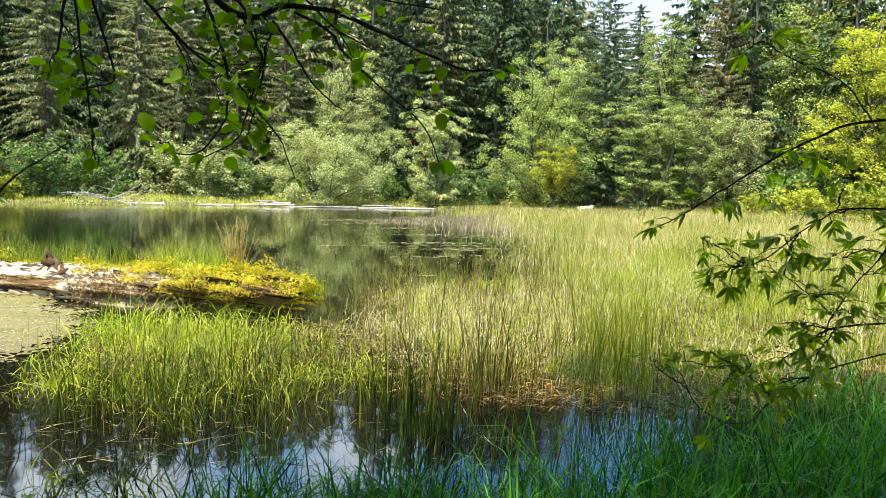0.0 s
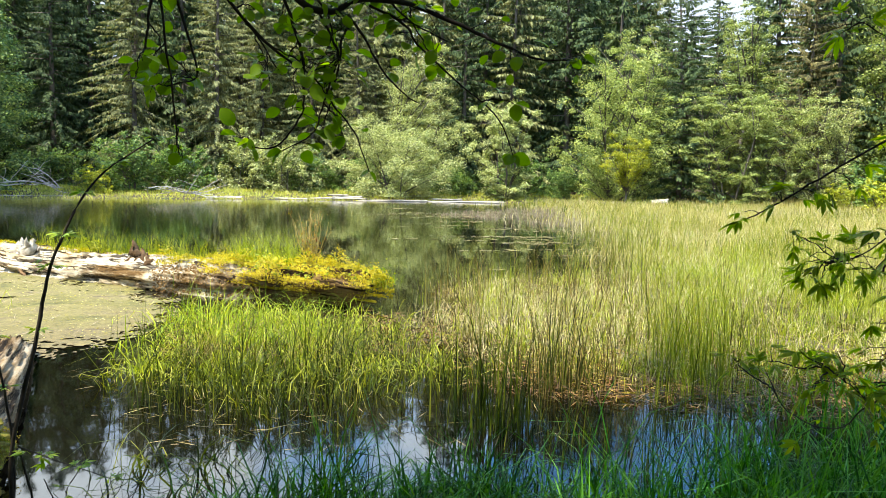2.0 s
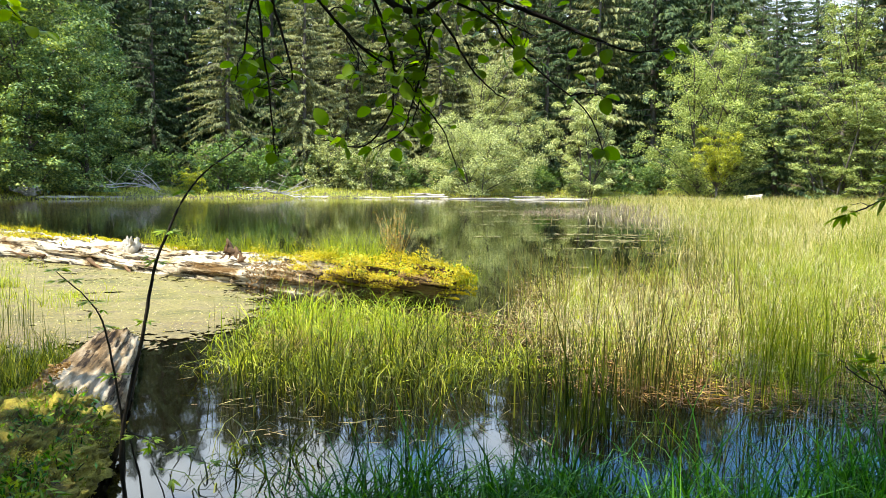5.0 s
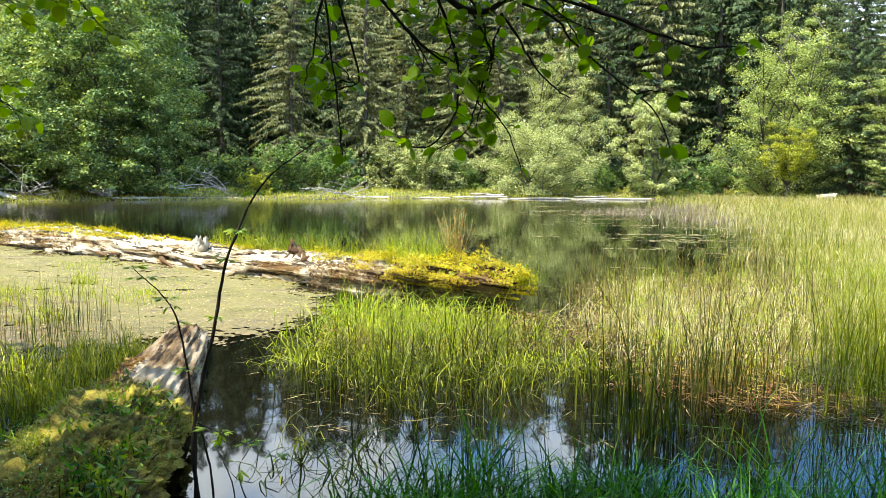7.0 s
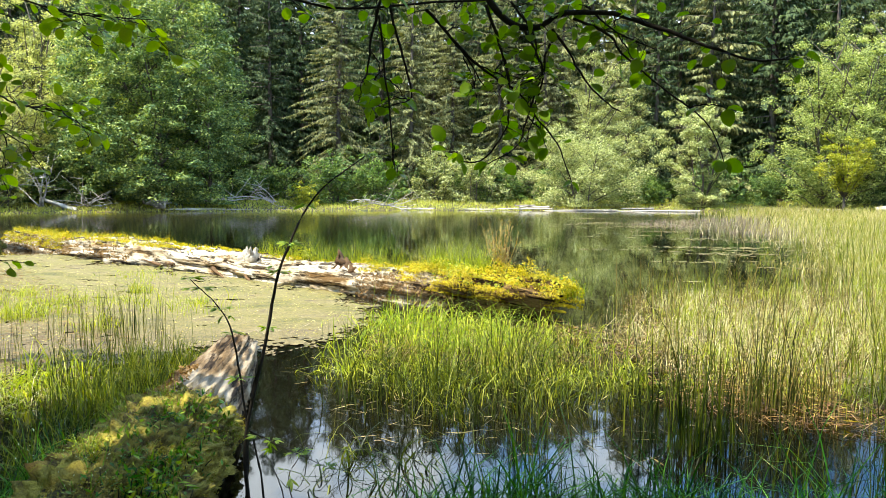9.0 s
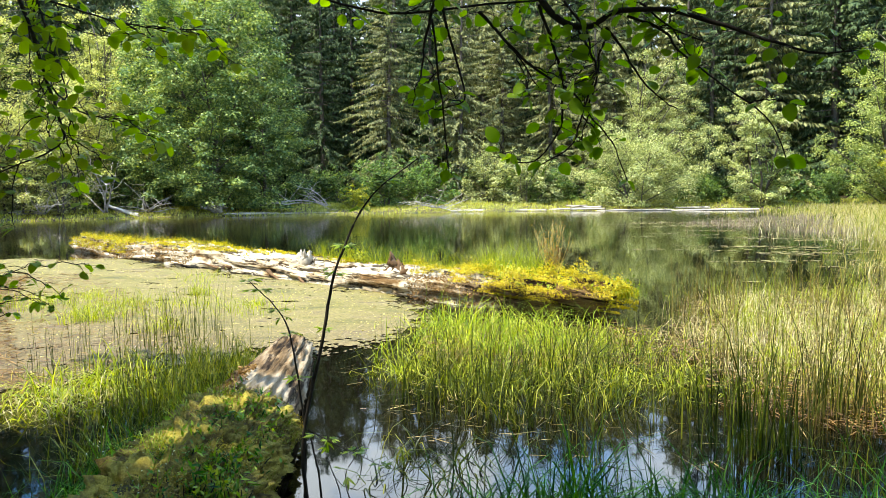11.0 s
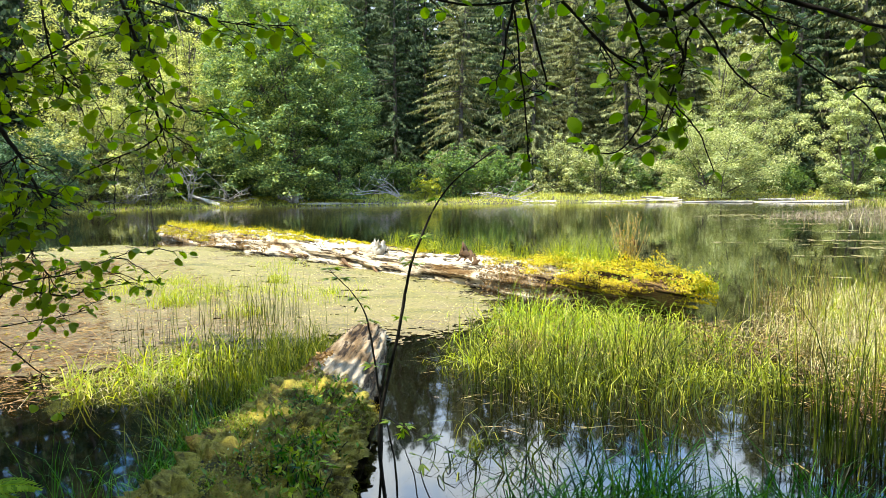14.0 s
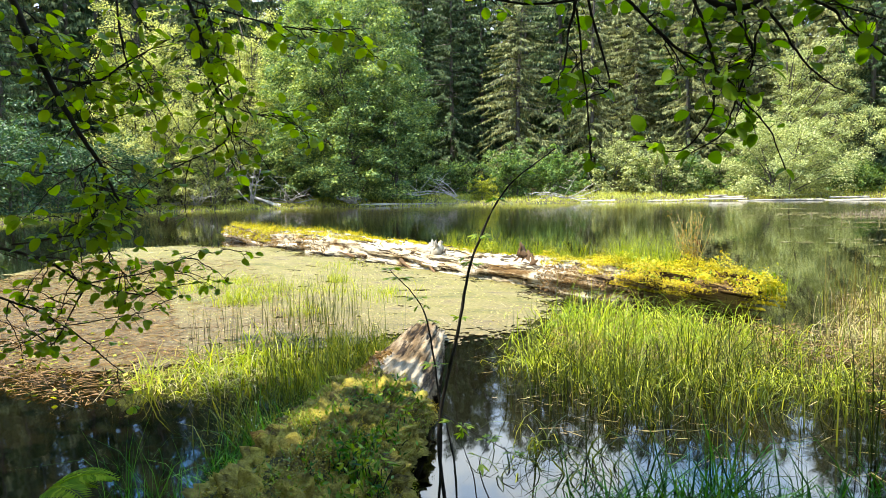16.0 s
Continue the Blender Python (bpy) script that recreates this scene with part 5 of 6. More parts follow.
small = fallen_log("half_sunk_log", "weathered mossy log lying from the shore into the water", 72, (-1.46, 1.7, 0.1), (-2.6, 6.75, 0.08), 0.43, 0.18, M_SMALL_LOG, sides=96, rings=140, broken=0.4, grain=0.06)
moss_bed(small, "thick lumpy olive and brown moss", 153, 0.0, 2.6, -5, 185, 0.075, M_BED)
tuft_cover(small, "moss", "olive moss", 89, 0.0, 2.5, 0, 190, 30000, M_MOSS_DARK, 0.011, 0.008, 0.3, 0.05)
tuft_cover(small, "moss", "golden-olive moss", 99, 0.0, 2.7, 62, 185, 20000, M_MOSS_BROWN, 0.011, 0.008, 0.0, 0.05)
tuft_cover(small, "rotten_fibre", "brown rotten bark and fibres", 162, 1.9, 3.4, 0, 80, 2600, M_FIBRE, 0.03, 0.012, 0.3, 0.03)

# plants on the long log
def on_log(x, y, z):
    return log.matrix_world @ Vector((x, y, z))


def log_grass(name, label, seed, x0, x1, y0, y1, count, hgt, wid, material, lean=0.2, droop=0.3):
    rng = np.random.default_rng(seed)
    x = rng.uniform(x0, x1, count)
    pts = np.array([on_log(a, b, 0.2) for a, b in zip(x, rng.uniform(y0, y1, count))])
    g = Geo()
    blades(g, rng, pts[:, :2], pts[:, 2], hgt * rng.uniform(0.4, 1.1, count), wid, lean, droop, 3)
    return stuff(name, label, "grass", g, material)


log_grass("log_grass", "thin flowering grass along the log's far side", 91, 2.2, 6.6, -0.4, -0.15, 1500, 0.55, 0.006, M_TUFT, 0.16, 0.25)
log_grass("log_grass", "soft bright grass tuft on the log's end", 92, 1.3, 2.3, -0.3, 0.05, 640, 0.7, 0.006, M_TUFT, 0.18, 0.2)
log_grass("log_grass", "yellow grass on the far end of the log", 93, 9.5, 17.0, -0.35, 0.2, 2600, 0.4, 0.009, M_MOSS, 0.3, 0.4)
log_grass("log_grass", "green grass blades hanging at the log's end", 94, -0.2, 0.9, -0.3, 0.2, 200, 0.32, 0.008, M_SEDGE, 0.5, 0.7)


def herb(name, label, seed, at, stems, h, material, leaf, count, category="plant", stem_mat=None, lean=0.3, wide=0.5):
    """A small upright plant: stems with leaves along them."""
    rng = np.random.default_rng(seed)
    ob = thing(name, label, category, "small herbs growing on the logs", at=Matrix.Translation(at))
    lv = Geo()
    for _ in range(stems):
        wood = Geo()
        a = rng.uniform(0, 6.28)
        p = wander(rng, (rng.uniform(-0.06, 0.06), rng.uniform(-0.06, 0.06), -0.05), (math.cos(a) * lean, math.sin(a) * lean, 1), h * rng.uniform(0.6, 1.05), 6, 0.12)
        tube(wood, p, np.linspace(0.006, 0.002, 7), 4)
        part("stem", wood, stem_mat or M_TWIG, ob)
        k = rng.integers(1, 7, count)
        c = p[k] + rng.standard_normal((count, 3)) * 0.03
        way = unit(rng.standard_normal((count, 3)) + [0, 0, 0.4])
        leaves(lv, c + way * leaf * 0.5, way, rng.standard_normal((count, 3)) * 0.5 + [0, 0, 1], leaf * rng.uniform(0.6, 1.3, count), leaf * wide * np.ones(count))
    part("foliage", lv, material, ob, smooth=False)
    return ob


herb("russet_herb", "russet and green herb standing on the log", 95, on_log(1.15, -0.15, 0.25), 30, 0.92, M_RED, 0.03, 20, stem_mat=M_RUSH_DRY, lean=0.1)
herb("log_sapling", "small bright green sapling growing on the log", 96, on_log(5.1, -0.15, 0.25), 8, 0.34, M_YELLOW, 0.06, 16)
herb("log_sapling", "low yellow-green plant on the log's end", 97, on_log(0.25, -0.2, 0.2), 5, 0.28, M_YELLOW, 0.05, 12)


# ---- driftwood and dead branches on the far shore ----
def driftwood(label, seed, az0, d0, az1, d1, r, lift=0.1, rise=0.0):
    a0, a1 = radians(az0), radians(az1)
    p, q = (-math.sin(a0) * d0, math.cos(a0) * d0, lift), (-math.sin(a1) * d1, math.cos(a1) * d1, lift + rise)
    ob = fallen_log("driftwood_log", label, seed, p, q, r, r * 0.55, M_DRIFT, sides=16, rings=70, flat=1.0, bow=0.3)
    return tagged(ob, group="driftwood of the far shore")


driftwood("long white driftwood log at the far water's edge", 101, -16.5, 51.9, -9.5, 51.3, 0.1, 0.02)
driftwood("short white driftwood log on the bank", 102, -12.9, 52.6, -10.6, 52.2, 0.09, 0.14)
driftwood("pale weathered log at the water's edge", 145, -10.2, 51.1, -4.6, 50.8, 0.09, 0.02)
driftwood("bleached log of the pile on the far bank", 103, -5.2, 51.4, -0.8, 50.6, 0.1, 0.08)
driftwood("pale log lying across the pile", 104, -5.0, 51.6, -2.6, 51.0, 0.08, 0.22)
driftwood("short grey log leaning on the pile", 146, -3.6, 51.9, -2.0, 50.9, 0.07, 0.32)
driftwood("pale half-sunk log beside the pile", 147, -0.6, 50.6, 3.4, 50.2, 0.085, 0.02)
driftwood("grey log beached along the bank", 148, 4.4, 50.0, 7.0, 49.6, 0.1, 0.06)
driftwood("long grey driftwood log below the maple", 105, 25.2, 49.3, 16.0, 48.8, 0.12, 0.06)
driftwood("bleached log below the dead stems", 106, 31.4, 49.0, 33.4, 50.2, 0.17, 0.05, 0.75)
driftwood("grey half-buried log in the meadow", 107, -29.2, 51, -28.0, 51, 0.3, 0.35)
driftwood("thin pale log at the water's edge", 108, -27.0, 55.5, -23.5, 54.5, 0.12, 0.15)


def dead_wood(name, label, seed, az, dist, arms, length, spread, r=0.05, rise=0.5, lift=0.2):
    """A bare bleached branch or root plate: forking arms."""
    rng = np.random.default_rng(seed)
    a = radians(az)
    x, y = -math.sin(a) * dist, math.cos(a) * dist
    ob = thing(name, label, "dead branch", at=Matrix.Translation((x, y, float(height_at([[x, y]])[0]))))
    for k in range(arms):
        g = Geo()
        w = (rng.uniform(-1, 1) * spread, rng.uniform(-0.4, 0.1), rise + rng.uniform(-0.3, 0.3))
        p = wander(rng, (rng.uniform(-0.3, 0.3), 0, lift), w, length * rng.uniform(0.6, 1.1), 8, 0.14, -0.05)
        tube(g, p, np.linspace(r, r * 0.25, 9), 5)
        for _ in range(3):
            b = p[rng.integers(2, 8)]
            t = wander(rng, b, (rng.uniform(-1, 1), rng.uniform(-0.4, 0.3), rng.uniform(-0.3, 0.8)), length * 0.35, 5, 0.2)
            tube(g, t, np.linspace(r * 0.5, r * 0.15, 6), 4)
        part("branch", g, M_DEADWOOD, ob)
    return ob


dead_wood("dead_branch", "arching bleached branches on the bank", 111, 17.2, 49.6, 4, 2.8, 1.4, 0.045, 0.8, 0.4)
dead_wood("dead_branch", "fan of bare bleached branches", 112, 8.4, 49.8, 9, 2.8, 1.8, 0.035, 0.3)
dead_wood("dead_branch", "tall bare grey stems on the bank", 113, 33.4, 49.4, 6, 4.2, 0.7, 0.05, 1.1)
dead_wood("dead_branch", "tangle of bare grey twigs", 114, 30.6, 49.4, 9, 2.4, 1.6, 0.035, 0.5)
dead_wood("dead_branch", "tangle of grey twigs under the thicket", 115, 37.5, 48.6, 9, 2.6, 1.6, 0.035, 0.6)
dead_wood("root_plate", "upturned grey root of the driftwood log", 116, 25.6, 48.9, 9, 1.0, 1.2, 0.11, 0.7, 0.1)
dead_wood("dead_branch", "long bare branch leaning out over the water", 117, 22.5, 49.6, 2, 5.0, 2.2, 0.06, 0.25, 0.5)


# ---- overhanging branches near the camera ----
def leaf_mesh(name, length, width, material, curl=0.15):
    """An oval leaf with a pointed tip, folded along its rib."""
    g = Geo()
    prof = [(0.0, 0.06), (0.18, 0.72), (0.42, 1.0), (0.7, 0.92), (0.9, 0.56), (1.0, 0.06)]
    v = []
    for u, w in prof:
        z = -curl * length * u * u
        v += [(u * length, -w * width / 2, z + w * 0.12 * width), (u * length, 0, z), (u * length, w * width / 2, z + w * 0.12 * width)]
    q = []
    for k in range(len(prof) - 1):
        q += [(3 * k, 3 * k + 3, 3 * k + 4, 3 * k + 1), (3 * k + 1, 3 * k + 4, 3 * k + 5, 3 * k + 2)]
    g.add(v, None, q)
    return g.mesh(name, material)


def palm_leaf_mesh(name, length, material, seed):
    """A divided elder leaf: leaflets in pairs and one at the tip, drooping from the rib."""
    rng = np.random.default_rng(seed)
    g = Geo()
    for k, (u, side) in enumerate(((0.3, -1), (0.3, 1), (0.42, -1), (0.42, 1), (0.5, 0))):
        L = length * rng.uniform(0.5, 0.7)
        a = side * rng.uniform(0.55, 0.95) + (0 if side else rng.uniform(-0.2, 0.2))
        d = np.array([math.cos(a), math.sin(a), -rng.uniform(0.05, 0.4)])
        d /= np.linalg.norm(d)
        s = np.cross(d, [0, 0, 1.0])
        s /= np.linalg.norm(s)
        b = np.array([u * length, 0, -0.05 * length * u])
        v = []
        for t, w in ((0, 0.02), (0.3, 0.13), (0.6, 0.125), (0.85, 0.06), (1, 0.0)):
            c = b + d * L * t + np.array([0, 0, -0.2 * L * t * t])
            v += [c - s * w * L, c + [0, 0, -0.02 * L], c + s * w * L]
        q = []
        for m in range(4):
            q += [(3 * m, 3 * m + 3, 3 * m + 4, 3 * m + 1), (3 * m + 1, 3 * m + 4, 3 * m + 5, 3 * m + 2)]
        g.add(v, None, q)
    tube(g, [(0, 0, 0), (0.25 * length, 0, 0.01), (0.5 * length, 0, -0.02 * length)], [0.0016, 0.0013, 0.001], 4)
    return g.mesh(name, material)


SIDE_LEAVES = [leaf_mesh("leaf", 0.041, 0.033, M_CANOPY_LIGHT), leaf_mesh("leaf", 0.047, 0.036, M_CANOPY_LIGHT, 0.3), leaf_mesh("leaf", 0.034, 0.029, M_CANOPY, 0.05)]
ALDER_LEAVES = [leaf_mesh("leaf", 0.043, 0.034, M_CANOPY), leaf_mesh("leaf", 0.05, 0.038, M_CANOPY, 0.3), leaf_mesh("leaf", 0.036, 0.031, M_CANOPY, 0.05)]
SAPLING_LEAVES = [palm_leaf_mesh("leaf", 0.12, M_HERB, 10 + k) for k in range(3)]
ELDER_LEAVES = [palm_leaf_mesh("leaf", 0.1, M_ELDER, k) for k in range(4)]


def spline(pts, n):
    """A smooth path through a few points."""
    p = np.array(pts, float)
    p = np.concatenate([[2 * p[0] - p[1]], p, [2 * p[-1] - p[-2]]])
    out = []
    for u in np.linspace(0, len(pts) - 1.0001, n):
        i = int(u)
        t = u - i
        a, b, c, d = p[i:i + 4]
        out.append(0.5 * (2 * b + (c - a) * t + (2 * a - 5 * b + 4 * c - d) * t * t + (3 * b - a - 3 * c + d) * t ** 3))
    return np.array(out)


class Bough:
    """A branch with its twigs, each a part, and leaves set along them."""

    def __init__(self, name, label, seed, meshes, category="branch"):
        self.ob = thing(name, label, category)
        self.rng = np.random.default_rng(seed)
        self.meshes = meshes
        self.paths, self.twigs = [], []

    def leaf(self, at, way, size=1.0, droop=0.0, twig=None):
        rng = self.rng
        d = Vector(way).normalized()
        d = (d + Vector((0, 0, -droop))).normalized()
        up = Vector((rng.normal(0, 0.45), rng.normal(0, 0.45), 1)).normalized()
        y = up.cross(d).normalized()
        z = d.cross(y)
        m = Matrix((d, y, z)).transposed().to_4x4()
        ob = part("leaf", None, None, twig or self.twigs[-1], data=self.meshes[rng.integers(0, len(self.meshes))])
        ob.matrix_basis = Matrix.Translation(at) @ m @ Matrix.Scale(size * rng.uniform(0.75, 1.2), 4)

    def twig(self, pts, r0, r1, count=0, lo=0.1, hi=1.0, reach=0.05, tip=0, size=0.85, droop=0.3, depth=0.12):
        rng = self.rng
        p = spline(pts, 5 * len(pts))
        n = len(p)
        p = p + np.cumsum(rng.standard_normal((n, 3)) * 0.0015, axis=0)
        self.paths.append(p)
        g = Geo()
        tube(g, p, np.linspace(r0, r1, n), 6, 0.08, rng)
        self.twigs.append(part("twig", g, M_TWIG, self.ob))
        ends = []
        for _ in range(count):
            i = int(rng.uniform(lo, hi) * (n - 1))
            w = rng.standard_normal(3) * np.array([1, 1, 0.6])
            w /= np.linalg.norm(w)
            e = p[i] + w * reach * rng.uniform(0.3, 1.2) + np.array([0, rng.uniform(-depth, depth) * 0.3, 0])
            stalk = Geo()
            tube(stalk, [p[i], (p[i] + e) / 2 + [0, 0, 0.006], e], [r1 * 0.8, 0.0009, 0.0008], 4)
            part("stalk", stalk, M_TWIG, self.twigs[-1])
            ends.append((e, w))
        for e, w in ends:
            self.leaf(e, w, size, droop)
        for k in range(tip):
            self.leaf(p[-1], rng.standard_normal(3) * [1, 1, 0.4], size, droop)


def shoots(bough, count, length, per, size, paths=None):
    """Fine side shoots with leaves, springing from the twigs there are."""
    rng = bough.rng
    old = [bough.paths[k] for k in (paths or range(len(bough.paths)))]
    for _ in range(count):
        p = old[rng.integers(0, len(old))]
        i = rng.integers(1, len(p) - 1)
        w = unit(p[i] - p[i - 1]) + rng.standard_normal(3) * np.array([0.8, 0.8, 0.45])
        q = wander(rng, p[i], w, length * rng.uniform(0.5, 1.1), 4, 0.2, -0.05)
        bough.twig(q, 0.0022, 0.0009, per, 0.3, 1.0, 0.03, 2, size)


over = Bough("overhanging_branch", "dark alder branch with round translucent green leaves overhead", 121, ALDER_LEAVES)
over.twig([(-0.10, 1.98, 2.30), (0.03, 1.96, 2.11), (0.12, 1.95, 2.08), (0.20, 1.95, 2.11), (0.33, 1.93, 2.10), (0.47, 1.90, 2.04), (0.55, 1.88, 2.00), (0.65, 1.85, 1.96), (0.74, 1.81, 1.96)], 0.011, 0.002, 34, 0.1, 1.0, 0.07, 5, 0.85)
over.twig([(0.16, 1.95, 2.08), (0.21, 1.95, 2.01), (0.25, 1.94, 1.94), (0.30, 1.94, 1.89), (0.35, 1.93, 1.86)], 0.004, 0.0015, 2, 0.2, 0.6)
over.twig([(0.22, 1.95, 2.11), (0.32, 1.93, 2.06), (0.36, 1.92, 2.00), (0.49, 1.90, 1.88), (0.57, 1.88, 1.81), (0.62, 1.86, 1.70)], 0.004, 0.0015, 7, 0.05, 0.5, 0.06, 5)
over.twig([(0.17, 1.95, 2.06), (0.14, 1.95, 2.01), (0.14, 1.95, 1.94), (0.12, 1.95, 1.86), (0.17, 1.95, 1.79), (0.22, 1.95, 1.67)], 0.004, 0.0015, 22, 0.05, 0.9, 0.05, 2)
over.twig([(0.09, 1.96, 2.08), (0.13, 1.95, 1.98), (0.13, 1.95, 1.94), (0.09, 1.96, 1.83), (0.07, 1.96, 1.77), (-0.01, 1.96, 1.72)], 0.004, 0.0015, 24, 0.05, 1.0, 0.05, 3)
over.twig([(-0.02, 1.96, 2.15), (0.03, 1.96, 2.00), (0.04, 1.96, 1.88), (0.03, 1.96, 1.82), (-0.05, 1.96, 1.73), (-0.17, 1.95, 1.74)], 0.005, 0.0015, 14, 0.05, 0.6, 0.06)
over.twig([(-0.18, 1.95, 2.14), (-0.08, 1.95, 2.03), (-0.01, 1.96, 1.97), (0.07, 1.96, 1.92), (0.11, 1.95, 1.87)], 0.005, 0.002, 3, 0.0, 0.15)
over.twig([(-0.10, 1.95, 2.04), (-0.06, 1.96, 1.99), (-0.01, 1.96, 1.91)], 0.003, 0.0015)
over.twig([(-0.30, 1.93, 2.20), (-0.32, 1.93, 2.07), (-0.34, 1.93, 1.95)], 0.005, 0.0025, 3, 0.0, 0.3)
over.twig([(-0.31, 1.93, 2.12), (-0.29, 1.93, 1.94), (-0.27, 1.94, 1.77), (-0.26, 1.94, 1.69)], 0.0035, 0.0015, 2, 0.7, 1.0, 0.04, 3)
over.twig([(-0.29, 1.93, 2.20), (-0.24, 1.94, 2.00), (-0.22, 1.94, 1.90), (-0.26, 1.94, 1.88)], 0.0045, 0.0015, 2, 0.0, 0.3)
over.twig([(0.05, 1.97, 2.16), (0.12, 1.96, 2.04), (0.08, 1.97, 1.93)], 0.004, 0.0015, 34, 0.0, 1.0, 0.09)
over.twig([(0.25, 1.95, 2.14), (0.34, 1.93, 2.05), (0.42, 1.92, 2.0)], 0.003, 0.0015, 22, 0.0, 1.0, 0.09)
over.twig([(-0.75, 1.80, 2.22), (-0.45, 1.90, 2.14), (-0.1, 1.95, 2.16), (0.25, 1.94, 2.17), (0.6, 1.86, 2.13)], 0.004, 0.002, 26, 0.0, 1.0, 0.06)

shoots(over, 28, 0.13, 5, 0.85)

side = Bough("leafy_branch", "alder branch with many small bright leaves hanging over the water", 122, SIDE_LEAVES)
side.twig([(-1.99, 1.60, 2.35), (-1.93, 1.67, 2.07), (-1.87, 1.73, 1.87), (-1.82, 1.78, 1.75), (-1.78, 1.82, 1.61), (-1.73, 1.86, 1.55)], 0.012, 0.002, 20, 0.05, 0.8, 0.13)
side.twig([(-1.91, 1.70, 2.00), (-1.83, 1.78, 1.99), (-1.75, 1.85, 2.06), (-1.63, 1.95, 2.16)], 0.005, 0.0015, 20, 0.1, 1.0, 0.1)
side.twig([(-1.62, 1.96, 2.35), (-1.56, 2.00, 2.12), (-1.52, 2.03, 1.90), (-1.52, 2.03, 1.82), (-1.62, 1.96, 1.75), (-1.69, 1.90, 1.71)], 0.006, 0.0015, 20, 0.1, 1.0, 0.08)
side.twig([(-1.53, 2.03, 1.98), (-1.48, 2.06, 1.92), (-1.42, 2.10, 1.89), (-1.33, 2.15, 1.88)], 0.003, 0.0015, 14, 0.2, 1.0, 0.07, 3)
side.twig([(-1.56, 2.00, 2.30), (-1.51, 2.04, 2.04), (-1.49, 2.06, 1.86)], 0.003, 0.0015, 12, 0.1, 1.0, 0.08)
side.twig([(-1.77, 1.83, 2.35), (-1.75, 1.85, 2.06), (-1.71, 1.89, 1.95)], 0.004, 0.0015, 26, 0.1, 1.0, 0.1)
side.twig([(-1.95, 1.65, 2.20), (-1.88, 1.72, 2.10), (-1.80, 1.80, 1.98)], 0.003, 0.0015, 24, 0.0, 1.0, 0.12)
side.twig([(-1.70, 1.88, 2.32), (-1.5, 2.04, 2.24), (-1.3, 2.16, 2.20), (-1.1, 2.26, 2.21)], 0.004, 0.0015, 20, 0.0, 1.0, 0.08, 2)
side.twig([(-1.82, 1.78, 1.75), (-1.86, 1.74, 1.69), (-1.81, 1.79, 1.64)], 0.003, 0.0015)
side.twig([(-1.81, 1.79, 1.71), (-1.84, 1.77, 1.57), (-1.90, 1.70, 1.46)], 0.002, 0.0015, 5, 0.3, 1.0, 0.08)

shoots(side, 84, 0.24, 6, 1.0)

low_side = Bough("leafy_branch", "low alder branch with small leaves over the water", 123, SIDE_LEAVES)
low_side.twig([(-2.15, 1.45, 1.52), (-1.96, 1.63, 1.44), (-1.87, 1.73, 1.34), (-1.75, 1.85, 1.29), (-1.71, 1.89, 1.31)], 0.006, 0.0015, 26, 0.3, 1.0, 0.07, 2, 0.72)
low_side.twig([(-2.10, 1.48, 1.37), (-1.97, 1.63, 1.27), (-1.87, 1.74, 1.14), (-1.79, 1.81, 1.03)], 0.004, 0.0015, 18, 0.2, 0.9, 0.07, 2, 0.72)
low_side.twig([(-1.87, 1.73, 1.34), (-1.76, 1.84, 1.36), (-1.68, 1.91, 1.39), (-1.59, 1.97, 1.43)], 0.003, 0.0012, 24, 0.1, 1.0, 0.06, 3, 0.72)
low_side.twig([(-2.00, 1.59, 1.48), (-1.86, 1.75, 1.50), (-1.80, 1.80, 1.40), (-1.76, 1.84, 1.30)], 0.003, 0.0012, 18, 0.2, 1.0, 0.06, 2, 0.72)
low_side.twig([(-1.87, 1.73, 1.33), (-1.92, 1.68, 1.20), (-1.96, 1.64, 1.15)], 0.003, 0.0012, 10, 0.2, 1.0, 0.06, 2, 0.72)
low_side.twig([(-1.92, 1.69, 1.21), (-1.78, 1.82, 1.23), (-1.71, 1.89, 1.24)], 0.002, 0.0012, 12, 0.2, 1.0, 0.05, 2, 0.72)
low_side.twig([(-1.96, 1.63, 1.44), (-1.91, 1.69, 1.42), (-1.88, 1.73, 1.34)], 0.003, 0.0012, 8, 0.2, 1.0, 0.05, 0, 0.8)

shoots(low_side, 36, 0.2, 5, 0.75)

elder = Bough("elder_branch", "elder branches with divided drooping green leaves", 124, ELDER_LEAVES)
elder.twig([(1.60, 0.95, 1.84), (1.38, 1.21, 1.82), (1.29, 1.30, 1.77), (1.17, 1.41, 1.66), (1.11, 1.46, 1.60), (1.06, 1.49, 1.57)], 0.0034, 0.0015, 19, 0.3, 1.0, 0.04, 3, 0.61, 0.12)
elder.twig([(1.39, 1.21, 1.82), (1.34, 1.25, 1.91), (1.28, 1.32, 1.96), (1.23, 1.36, 2.00), (1.20, 1.39, 1.98)], 0.0017, 0.0012, 16, 0.2, 1.0, 0.04, 2, 0.61, 0.12)
elder.twig([(1.60, 0.95, 1.60), (1.38, 1.22, 1.63), (1.32, 1.28, 1.60), (1.24, 1.35, 1.51), (1.19, 1.40, 1.49)], 0.0025, 0.0012, 16, 0.3, 1.0, 0.04, 2, 0.48, 0.12)
elder.twig([(1.22, 1.37, 1.49), (1.19, 1.40, 1.52), (1.14, 1.43, 1.55)], 0.0013, 0.0009, 7, 0.3, 1.0, 0.03, 2, 0.41, 0.12)
elder.twig([(1.60, 0.95, 1.42), (1.38, 1.21, 1.37), (1.31, 1.29, 1.30), (1.27, 1.32, 1.27)], 0.0025, 0.0012, 15, 0.3, 1.0, 0.04, 2, 0.48, 0.12)
